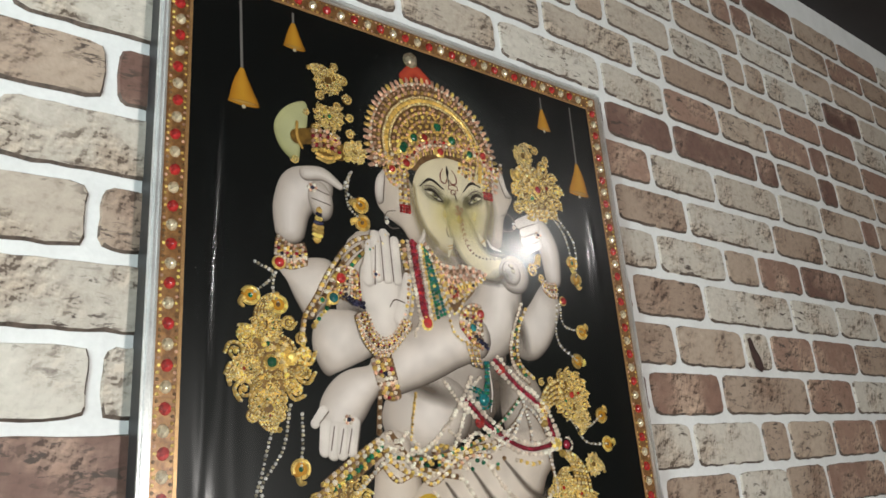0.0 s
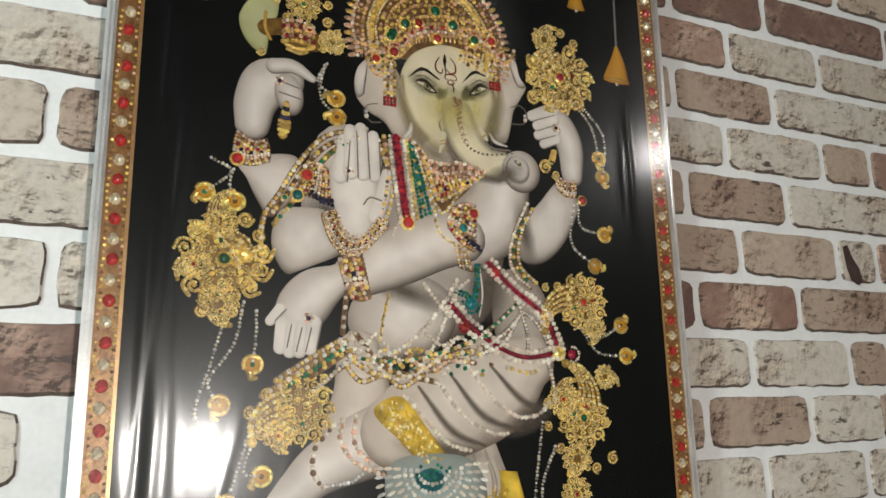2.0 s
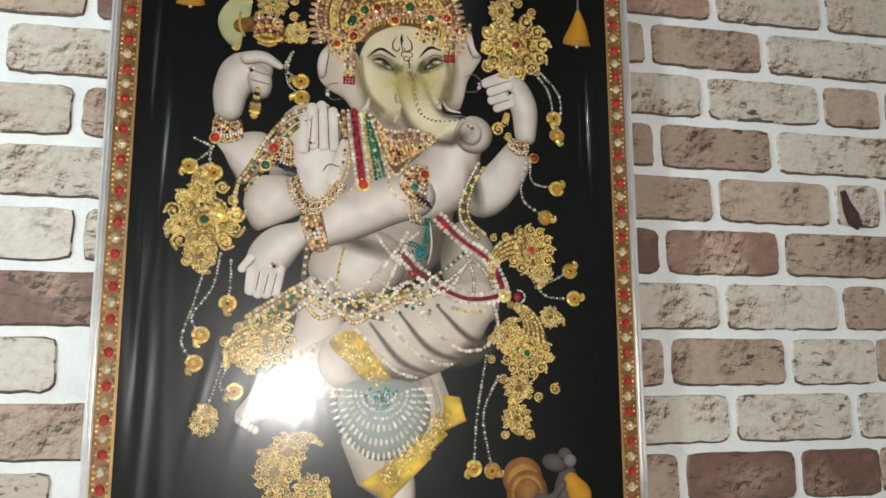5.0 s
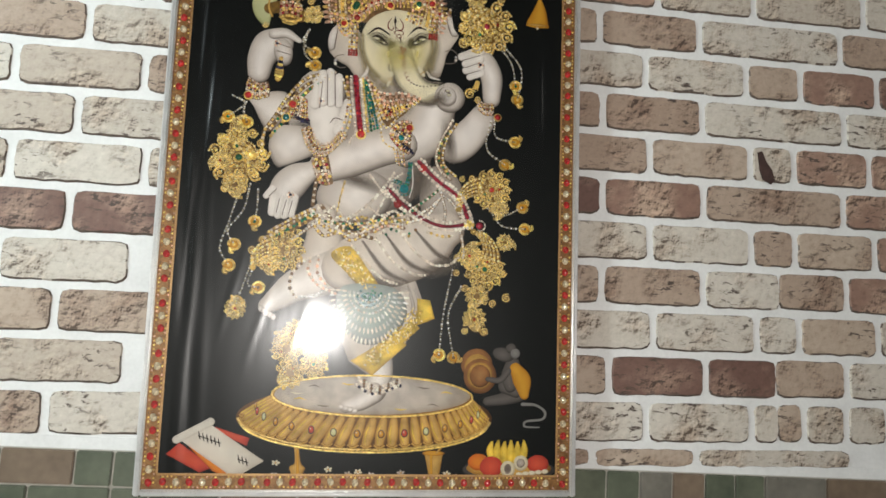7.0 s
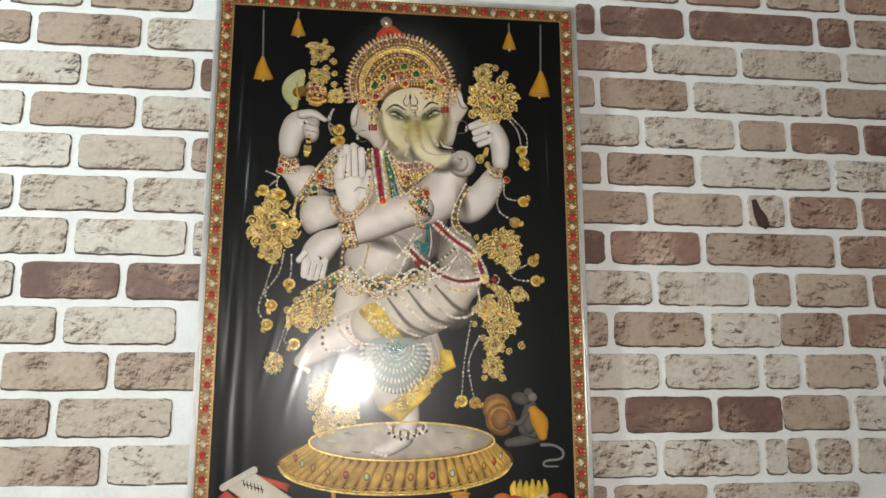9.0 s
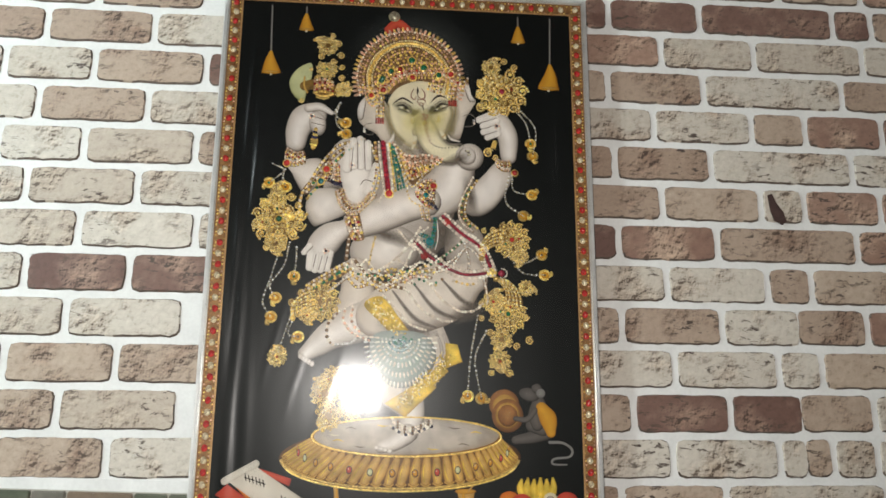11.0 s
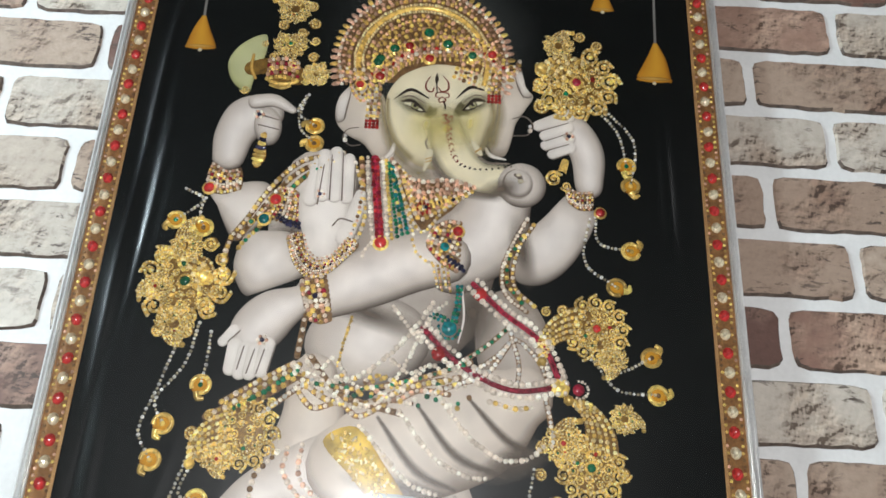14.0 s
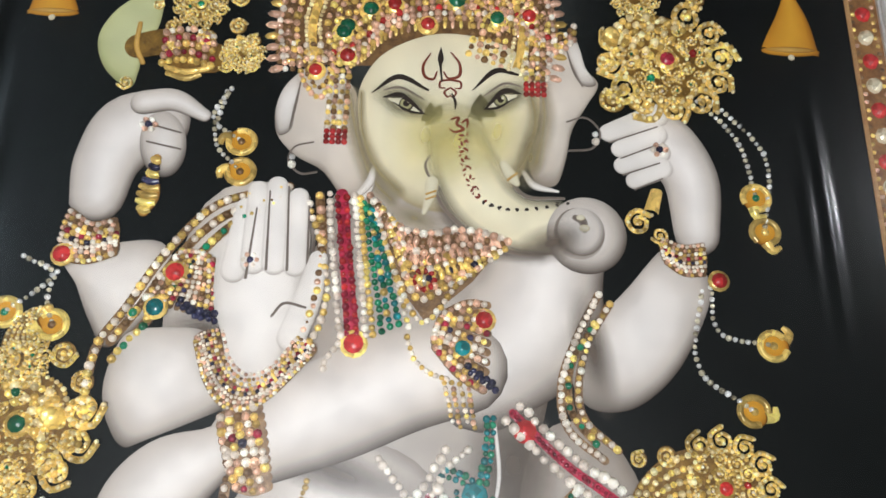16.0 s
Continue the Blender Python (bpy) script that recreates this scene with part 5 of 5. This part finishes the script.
for u, v in ((143.0, 607.0), (173.0, 396.0), (430.0, 602.0), (207.0, 530.0)):
    for k in range(6):
        stones.bead(PEARL if k % 2 else PINK, 2.1, u + 3.6 * math.cos(k * 1.05), v + 3.2 * math.sin(k * 1.05), 1.7)
    stones.bead(NAVY, 2.1, u, v, 2.2)
stones.done("large_stones", "large red, green and teal cut stones and rings")

shawl = Sheet()
for mats, pts in (((GOLD, PEARL, BRONZE), ((224.0, 567.0), (191.0, 555.0), (169.0, 532.0), (153.0, 505.0), (140.0, 485.0))),
                  ((GOLD, EMERALD, GOLD), ((217.0, 562.0), (193.0, 548.0), (173.0, 523.0), (158.0, 498.0), (142.0, 476.0))),
                  ((PEARL, GOLD), ((224.0, 573.0), (186.0, 561.0), (162.0, 533.0), (146.0, 504.0), (133.0, 481.0), (131.0, 450.0)))):
    shawl.beads(mats, 0.9, 2.5, *pts, ground=BRONZE)
for mats, pts in (((PEARL,), ((392.0, 517.0), (380.0, 494.0), (371.0, 469.0), (374.0, 447.0), (392.0, 432.0))), ((GOLD, PEARL), ((398.0, 512.0), (386.0, 492.0), (380.0, 469.0), (383.0, 451.0), (399.0, 437.0))),
                  ((GOLD, EMERALD, BRONZE), ((389.0, 501.0), (376.0, 478.0), (376.0, 456.0), (388.0, 440.0)))):
    shawl.beads(mats, 0.9, 2.1, *pts, ground=BRONZE)
shawl.done("shawl_trim", "gilt and pearl beaded shawl edge")

# gilt bosses of scrollwork: each one of paisleys and lone scrolls
BOSSES = (
    (((102, 443, 29, 60, -1, 0.25, EMERALD), (98, 474, 11, 120, -1, 1.1, None), (99, 406, 12, 250, 1, 0.7, None), (78, 437, 9, 180, 1, 0.8, RUBY)),
     ((118, 478, 7), (130, 464, 6), (131, 449, 7), (128, 436, 6.5), (79, 466, 7), (120, 423, 7), (86, 400, 6), (110, 400, 6))),
    (((167, 320, 21, 165, 1, 0.9, None), (150, 300, 9, 250, 1, 0.7, RUBY)), ((127, 319, 6), (140, 333, 5), (187, 345, 4.5), (137, 302, 5))),
    (((451, 420, 21, 165, 1, 1.1, RUBY), (464, 394, 9, 290, -1, 0.8, None)), ((423, 435, 5.5), (409, 433, 4.5), (411, 405, 5))),
    (((444, 307, 21, 60, 1, 1.1, EMERALD), (422, 325, 12, 100, -1, 0.8, RUBY), (472, 346, 9, 20, -1, 0.8, None), (434, 269, 12, 280, -1, 0.6, None), (431, 237, 12, 250, 1, 0.6, RUBY)),
     ((470, 303, 6), (476, 268, 6.5), (404, 300, 5), (417, 280, 5.5), (457, 260, 5.5), (445, 220, 6), (418, 221, 5), (405, 321, 5))),
    (((438, 660, 30, 110, 1, 0.5, MAROON), (421, 701, 11, 95, -1, 0.8, None)), ((403, 658, 7), (405, 632, 8), (419, 632, 6), (442, 713, 6), (459, 703, 6), (440, 631, 5.5))),
    (((163, 686, 12, 90, 1, 0.2, EMERALD), (163, 726, 12, 110, 1, 0.8, None)), ((173, 700, 5.5), (154, 707, 5.5), (170, 743, 5), (186, 691, 5), (194, 659, 6), (181, 652, 5), (149, 657, 5), (169, 664, 6), (184, 710, 6), (179, 731, 6), (150, 735, 6), (186, 672, 5.5), (148, 671, 5))),
    (((191, 654, 9, 60, 1, 0.5, None),), ((183, 660, 4.5), (196, 663, 4.5), (196, 646, 4.5), (182, 646, 4.5))),
    (((180, 190, 15, 80, 1, 0.7, None), (216, 170, 13, 30, -1, 0.6, EMERALD), (186, 157, 14, 200, 1, 0.6, None), (192, 209, 14, 60, -1, 1.0, None)), ((167, 200, 6), (202, 187, 5), (174, 148, 6), (230, 180, 5))),
    (((110, 240, 10, 60, 1, 0.7, RUBY),), ((101, 236, 4), (120, 248, 4))),
)
for leaves, scrolls in BOSSES:
    boss = Sheet()
    for k, (u, v, r, turn, hand, reach, stone) in enumerate(leaves):
        boss.paisley(1.5 + 0.35 * k, u, v, r * 1.1, turn, hand, reach, stone)
    for k, (u, v, r) in enumerate(scrolls):
        boss.oval(GOLD_BASE, 1.45, u, v, r * 0.9)
        boss.curl(GOLD, 1.7, u, v, r, 67 * k, 1 if k % 2 else -1, GOLD)
    boss.done("gilt_boss", "embossed gilt paisley scrollwork with small stones")

axe = Sheet()
axe.area(BLADE, 0.5, (138.0, 696.0), (117.0, 685.0), (106.0, 664.0), (112.0, 643.0), (128.0, 630.0), (132.0, 641.0), (133.0, 656.0), (140.0, 673.0))
axe.strip(GOLD_BASE, 1.35, (130, 657, 8), (145, 660, 9), (161, 653, 13), (173, 651, 10))
axe.strip(BRASS_INK, 1.38, (129, 672, 1.4), (129, 657, 1.6), (134, 646, 1.4))
for k in range(5):
    rows = [(145, 666), (158, 669), (173, 665)]
    axe.beads(((PINK, PEARL), (MAROON, PINK), (PINK, GOLD), (PINK, MAROON), (GOLD,))[k], 1.6, 2.4, *[(u, v - 5.0 * k) for u, v in rows])
axe.cord(GOLD, 1.5, (147, 644, 1.6), (159, 641, 1.9), (172, 644, 1.6))
axe.cord(GOLD, 1.5, (148, 640, 1.6), (160, 637, 1.9), (168, 640, 1.6))
axe.curl(GOLD, 1.6, 126, 633, 4.5, 200, 1)
axe.curl(GOLD, 1.6, 138, 685, 3.5, 60, -1)
axe.done("printed_axe", "pale green blade with a gilt beaded socket")
grip = Sheet()
grip.strip(BRASS_INK, 1.3, (150, 587, 2.5), (149, 578, 3.2), (149, 565, 5.4), (147, 556, 3.2))
for k, r in enumerate((2.6, 2.8, 3.4, 4.6, 5.4, 5.6, 5.2, 3.6)):
    (u0, v0), (u1, v1) = (150, 586), (147, 557)
    hu, hv = u0 + (u1 - u0) * k / 7, v0 + (v1 - v0) * k / 7
    grip.cord(NAVY if k in (1, 3) else GOLD, 1.4, (hu - r, hv + 1.2, 1.5), (hu, hv - 0.6, 2.2), (hu + r, hv - 0.2, 1.5))
grip.done("axe_grip", "ringed gilt grip of the axe")
rod = Sheet()
rod.cord(GOLD, 1.6, (427.0, 577.0, 3.4), (423.0, 564.0, 4.2))
rod.curl(GOLD, 1.6, 416.0, 558.0, 8, 30)
rod.curl(GOLD, 1.6, 427.0, 551.0, 5, 200)
rod.done("gilt_rod", "gilt handle with scrolls")

# chains with paisley drops
drops = ((((88.0, 529.0), (105.0, 519.0), (84.0, 499.0)), 200), (((107.0, 521.0), (104.0, 508.0), (109.0, 493.0)), 180), (((130.0, 401.0), (130.0, 378.0), (128.0, 357.0)), 250), (((119.0, 408.0), (113.0, 374.0), (94.0, 344.0), (103.0, 325.0)), 230),
         (((103.0, 389.0), (94.0, 353.0), (85.0, 319.0), (98.0, 297.0)), 220), (((128.0, 307.0), (121.0, 281.0), (111.0, 249.0)), 240), (((133.0, 303.0), (124.0, 274.0), (138.0, 269.0)), 200), (((186.0, 632.0), (178.0, 613.0), (195.0, 599.0)), 150),
         (((184.0, 630.0), (180.0, 600.0), (196.0, 581.0)), 160), (((455.0, 634.0), (476.0, 609.0), (483.0, 575.0)), 250), (((464.0, 634.0), (491.0, 600.0), (486.0, 555.0)), 270), (((453.0, 523.0), (456.0, 498.0), (484.0, 492.0)), 20),
         (((448.0, 521.0), (443.0, 480.0), (470.0, 458.0)), 330), (((446.0, 394.0), (468.0, 384.0), (497.0, 398.0)), 30), (((444.0, 403.0), (466.0, 371.0), (501.0, 367.0)), 350), (((399.0, 304.0), (388.0, 241.0), (384.0, 187.0)), 200), (((412.0, 282.0), (395.0, 241.0), (404.0, 184.0)), 320))
for (pts, turn) in drops:
    drop = Sheet()
    drop.beads((SILVER_BEAD, CRYSTAL), 0.5, 1.7, *pts, gap=2.3)
    u, v = pts[-1]
    t = radians(turn)
    drop.oval(AMBER, 0.6, u, v, 8, 7.5, turn)
    drop.cord(GOLD, 0.7, *[(u + 7.4 * math.cos(t + k), v + 7.0 * math.sin(t + k), 1.8) for k in np.linspace(0.3, 5.6, 9)])
    drop.cord(GOLD, 0.7, (u + 6 * math.cos(t), v + 6 * math.sin(t), 3.2), (u + 11 * math.cos(t + 0.3), v + 11 * math.sin(t + 0.3), 2.4), (u + 11.5 * math.cos(t + 0.75), v + 11.5 * math.sin(t + 0.75), 1.3))
    drop.bead(rng.choice((EMERALD, BRONZE, BRONZE, GOLD)), 0.9, u, v, 2.2, 0.6, 9)
    drop.done("paisley_drop", "gilt paisley drop on a silver chain")

# pearl lines on the cloth, knee and ankle
leg = Sheet()
for mats, r, pts in (((PEARL,), 2.5, ((259.0, 331.0), (280.0, 308.0), (302.0, 288.0), (325.0, 281.0))), ((PEARL,), 2.5, ((290.0, 344.0), (316.0, 312.0), (342.0, 297.0), (361.0, 295.0))),
                     ((PEARL,), 2.5, ((322.0, 356.0), (346.0, 327.0), (373.0, 310.0), (395.0, 312.0), (408.0, 324.0))), ((PEARL, GOLD), 2.5, ((363.0, 355.0), (385.0, 350.0), (399.0, 353.0))),
                     ((PEARL, BRONZE), 2.8, ((196.0, 307.0), (181.0, 289.0), (180.0, 269.0), (190.0, 256.0))), ((PEARL, PINK), 2.6, ((204.0, 311.0), (203.0, 291.0), (220.0, 273.0), (242.0, 264.0))),
                     ((PEARL, PINK), 2.6, ((215.0, 314.0), (215.0, 291.0), (231.0, 273.0))), ((SILVER_BEAD,), 2.0, ((192.0, 259.0), (212.0, 261.0), (225.0, 271.0)))):
    leg.beads(mats, 1.75, r, *pts)
for k in range(420):
    s = rng.random()
    line = ((351.0, 241.0), (337.0, 218.0), (312.0, 200.0), (286.0, 174.0)) if k % 3 else ((244.0, 318.0), (265.0, 300.0), (287.0, 280.0))
    at = spline(line, 20)[int(s * 20 * (len(line) - 1))]
    leg.bead(rng.choice((GOLD, PALE_GOLD, YELLOW)), 1.75, at[0] + rng.uniform(-9, 9), at[1] + rng.uniform(-9, 9), rng.uniform(0.8, 1.6), 0.7, 6, rng.uniform(1, 2.4), rng.uniform(0, 3))
leg.area(KNEE_INK, 1.62, (250, 276), (318, 276), (338, 241), (314, 205), (273, 200), (244, 236))
leg.oval(TEAL, 1.66, 283.0, 258.0, 13.6, 10.2)
for k in range(3):
    leg.arc((SILVER_BEAD, PEARL), 1.8, 2.2, 286, 266, 15 + 6.0 * k, 11 + 7.5 * k, 176, 364, 2.1)
for ring, (a, b) in enumerate(((34, 38), (42, 52), (50, 66))):
    for k in range(20 + 5 * ring):
        t = radians(178 + 184 * k / (19 + 5 * ring))
        leg.bead(rng.choice((PEARL, PEARL, SILVER_BEAD)), 1.8, 286 + a * math.cos(t), 268 + b * math.sin(t), 1.7, 0.9, 6, 2.6, math.atan2(b * math.sin(t), a * math.cos(t)))
for k in range(16):
    leg.bead(rng.choice((TEAL, EMERALD)), 1.9, rng.uniform(267.0, 302.0), rng.uniform(256.0, 272.0), 1.7)
for k in range(3):
    leg.beads((PEARL, PEARL, BRONZE), 1.8, 2.3, (277.0, 154.0 - 4 * k), (302.0, 142.0 - 4 * k), (332.0, 153.0 - 4 * k))
leg.beads((PEARL, NAVY), 1.9, 2.8, (274.0, 144.0), (297.0, 133.0), (334.0, 145.0))
leg.done("leg_beads", "pearl lines on the cloth, knee and ankles")

# the clear film stretched over all of it
film = bmesh.new()
NX, NZ = 240, 64


def crease(u, v, at, low, high, lean, tall):
    """A narrow upright fold in the film."""
    along = max(0.0, 1 - abs((v - (low + high) / 2) / ((high - low) / 2)) ** 2)
    return tall * along * math.exp(-((u - at - lean * (v - low)) / 3.2) ** 2)

grid = []
for j in range(NZ + 1):
    row = []
    for i in range(NX + 1):
        u, v = 6 + (W - 12) * i / NX, 6 + (H - 12) * j / NZ
        edge = min(1.0, min(u - 6, W - 6 - u, v - 6, H - 6 - v) / 40)
        sag = 0.7 * noise.noise(Vector((u / 55, v / 210, 0.3))) + 5.0 * math.exp(-((u - 50) / 20) ** 2) * noise.noise(Vector((u / 17, v / 150, 4.1)))
        folds = sum(crease(u, v, *f) for f in ((46, 470, 730, 0.03, 1.5), (56, 360, 600, 0.05, 1.1), (41, 250, 520, 0.02, 0.9), (88, 190, 330, 0.25, 0.4), (120, 150, 300, 0.3, 0.3),
                                               (160, 120, 260, 0.35, 0.25), (520, 480, 640, -0.02, 1.0), (508, 520, 600, 0.02, 0.7)))
        row.append(film.verts.new((u / 1000, -(7.4 + edge * (sag * 0.55 + folds)) / 1000, v / 1000)))
    grid.append(row)
for j in range(NZ):
    for i in range(NX):
        f = film.faces.new((grid[j][i], grid[j][i + 1], grid[j + 1][i + 1], grid[j + 1][i]))
        f.smooth = True
part("plastic_cover", film, FILM, picture, "clear glossy wrapping film with faint wrinkles")

# ---- lamp under the ceiling ----
bulb = tagged(new("ceiling_lamp"), "small round lamp under the dark ceiling", "lamp")
bulb.location = (1.385, -1.30, 2.52)
bm = bmesh.new()
bmesh.ops.create_cone(bm, cap_ends=True, segments=24, radius1=0.06, radius2=0.05, depth=0.06, matrix=Matrix.Translation((0, 0, -0.03)))
part("lamp_cap", bm, SILVER, bulb)
# unseen fitting, added beside the left fill light
bracket = tagged(new("left_fill_mount"), "unseen lamp mount added beside the left fill light", "lamp")
bracket.location = (-1.70, -1.0, 2.15)
bm = bmesh.new()
bmesh.ops.create_cone(bm, cap_ends=True, segments=24, radius1=0.06, radius2=0.04, depth=0.08, matrix=pose(0.04, 0, 0, 0, 90, 0))
part("lamp_cap", bm, SILVER, bracket)

# ---- tiled dado under the wallpaper ----
dado = tagged(new("dado"), "band of small dark stone tiles below the wallpaper", "tiles", kind="structure")
dado.location = (0.0, 0.0, 1.2515)
dado.rotation_euler = (0, radians(1.7), 0)
part("grout_bed", slab(-1.2, 2.2, -0.003, 0.004, -0.30, 0.0), GROUT, dado)
part("paper_hem", slab(-1.2, 2.2, -0.0022, 0.001, 0.0, 0.016), MORTAR, dado)
for row in range(5):
    x = -0.9 + (0.03 if row % 2 else 0.0)
    while x < 1.35:
        w = rng.choice((0.047, 0.05, 0.09, 0.1))
        ob = part("tile", slab(x + 0.0015, x + w - 0.0015, -0.008, -0.001, -0.046 * (row + 1) + 0.0015, -0.046 * row - 0.0015, 0.0015), rng.choice(DADO), dado)
        x += w

# ---- bricks of the wallpaper, course by course ----
BRICK_SIDE = 0.0050


def brick(x0, x1, z0, z1, tone):
    """One brick: an uneven rounded slab with the print's shadow line as dark edge colour."""
    r = random.Random(round(x0 * 9999) * 31 + round(z0 * 9999))
    bm = bmesh.new()
    w, h = (x1 - x0) / 2, (z1 - z0) / 2
    nx = max(4, round(w / 0.0065))
    ring = []
    for k in range(nx + 1):
        ring.append((-w + 2 * w * k / nx, -h))
    for k in range(1, 6):
        ring.append((w, -h + 2 * h * k / 6))
    for k in range(nx + 1):
        ring.append((w - 2 * w * k / nx, h))
    for k in range(1, 6):
        ring.append((-w, h - 2 * h * k / 6))
    outer, inner = [], []
    for x, z in ring:
        # rounded, worn corners
        near_x, near_z = max(0.0, abs(x) - (w - 0.0095)) / 0.0095, max(0.0, abs(z) - (h - 0.0095)) / 0.0095
        over = math.hypot(near_x, near_z)
        if over > 1:
            x -= math.copysign((1 - 1 / over) * near_x * 0.0092, x)
            z -= math.copysign((1 - 1 / over) * near_z * 0.0092, z)
        rough = 0.0011 if z < 0 else 0.0007
        x, z = x + r.uniform(-0.0009, 0.0009), z + r.uniform(-rough, rough)
        outer.append(bm.verts.new((x, 0, z)))
        low = r.uniform(0.0019, 0.0035) if z < 0 else r.uniform(0.0008, 0.0016)
        inner.append(bm.verts.new((x * (1 - 0.0015 / w), -0.0026 + r.uniform(-0.0003, 0.0003), z * (1 - low / h))))
    n = len(ring)
    bm.faces.new(inner[::-1])
    for k in range(n):
        f = bm.faces.new((outer[k], outer[(k + 1) % n], inner[(k + 1) % n], inner[k]))
        # lower and right edges mostly take the dark shadow colour
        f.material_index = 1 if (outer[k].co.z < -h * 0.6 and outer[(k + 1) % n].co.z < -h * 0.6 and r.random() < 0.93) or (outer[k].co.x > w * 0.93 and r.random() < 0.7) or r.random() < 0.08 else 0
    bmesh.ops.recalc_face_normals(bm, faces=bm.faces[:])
    ob = part("brick", bm, [BRICKS[tone], BRICK_SHADOW_EDGE], wall)
    ob.location = ((x0 + x1) / 2, 0.0, (z0 + z1) / 2)


def course(k, tones, *joints, seam=None):
    """A row of bricks between the given upright joints."""
    top = 1.400 + 0.066 * k
    low = max(top - 0.0555, 1.262 - 0.03 * (joints[0] + 0.35) if k < -1 else 0)
    for (a, b), tone in zip(zip(joints, joints[1:]), tones):
        if not (a > -0.235 and b < 0.325):
            brick(a + (0.0004 if a == seam else BRICK_SIDE), b - (0.0004 if b == seam else BRICK_SIDE), low + (0.0015 if a == seam else 0), top + (0.0012 if a == seam else 0), tone)


course(10, "bbt", -0.710, -0.572, -0.452, -0.285)
course(10, "ddd", 0.335, 0.380, 0.539, 0.778)
course(9, "tb", -0.526, -0.361, -0.189)
course(9, "rbb", 0.323, 0.468, 0.630, 0.824)
course(8, "bbtd", -0.720, -0.581, -0.447, -0.276, -0.231)
course(8, "ttb", 0.321, 0.374, 0.537, 0.780)
course(7, "tb", -0.524, -0.360, -0.193)
course(7, "bbtr", 0.309, 0.448, 0.615, 0.708, 0.843)
course(6, "bbt", -0.575, -0.449, -0.282, -0.233)
course(6, "ttb", 0.316, 0.380, 0.541, 0.782)
course(5, "bb", -0.526, -0.364, -0.196)
course(5, "ttbr", 0.295, 0.455, 0.620, 0.694, 0.824)
course(4, "bbb", -0.568, -0.443, -0.272, -0.231)
course(4, "drtr", 0.321, 0.381, 0.542, 0.777, 0.930)
course(3, "dd", -0.512, -0.364, -0.208)
course(3, "bbtt", 0.300, 0.455, 0.619, 0.692, 0.829)
course(2, "bb", -0.575, -0.447, -0.279)
course(2, "ttbt", 0.316, 0.380, 0.540, 0.664, 0.778, seam=0.664)
course(1, "tt", -0.525, -0.370, -0.210)
course(1, "bbbt", 0.305, 0.460, 0.626, 0.696, 0.830)
course(0, "tb", -0.578, -0.444, -0.276)
course(0, "tddt", 0.312, 0.392, 0.543, 0.656, 0.774, seam=0.656)
course(-1, "tb", -0.526, -0.370, -0.213)
course(-1, "bbbt", 0.301, 0.449, 0.615, 0.658, 0.701, seam=0.658)
course(-2, "ttb", 0.307, 0.368, 0.527, 0.779)
LEFT_END = {10: -0.71, 9: -0.526, 8: -0.72, 7: -0.524, 6: -0.575, 5: -0.526, 4: -0.568, 3: -0.512, 2: -0.575, 1: -0.525, 0: -0.578, -1: -0.526, -2: -0.579}
RIGHT_END = {10: 0.778, 9: 0.824, 8: 0.78, 7: 0.843, 6: 0.782, 5: 0.824, 4: 0.93, 3: 0.829, 2: 0.778, 1: 0.83, 0: 0.774, -1: 0.701, -2: 0.779}


def chip(x, z, w, h):
    """A dark broken corner on a brick."""
    r = random.Random(3)
    bm = bmesh.new()
    ring = [bm.verts.new((x + w * u + r.uniform(-0.001, 0.001), -0.0042, z + h * v)) for u, v in ((-0.5, 0.5), (-0.25, 0.55), (0.0, 0.2), (0.35, -0.1), (0.5, -0.45), (0.3, -0.6), (-0.2, -0.45), (-0.45, -0.1))]
    back = [bm.verts.new((v.co.x, -0.002, v.co.z)) for v in ring]
    bm.faces.new(ring)
    for k in range(len(ring)):
        bm.faces.new((ring[k], back[k], back[(k + 1) % len(ring)], ring[(k + 1) % len(ring)]))
    bmesh.ops.recalc_face_normals(bm, faces=bm.faces[:])
    part("dark_chip", bm, BRICK_CHIP, wall)


chip(0.645, 1.698, 0.027, 0.045)
# the rest of the paper repeats with a half-brick shift
shuffle = random.Random(5)
for k in range(-2, 17):
    top = 1.400 + 0.066 * k
    starts = ((-1.05, LEFT_END[k]), (RIGHT_END[k], 1.75)) if k in RIGHT_END else ((-1.0 - 0.07 * (k % 2), 1.75),)
    for x, end in starts:
        while x < end - 0.04:
            w = min(shuffle.choice((0.15, 0.155, 0.165, 0.2, 0.07, 0.15)), end - x)
            if end - x - w < 0.05:
                w = end - x
            if k > -2:
                brick(x + BRICK_SIDE, x + w - BRICK_SIDE, top - 0.0555, min(top, 2.515), shuffle.choice("bbttrrd" if x > 0.5 else "bbbbt"))
            x += w
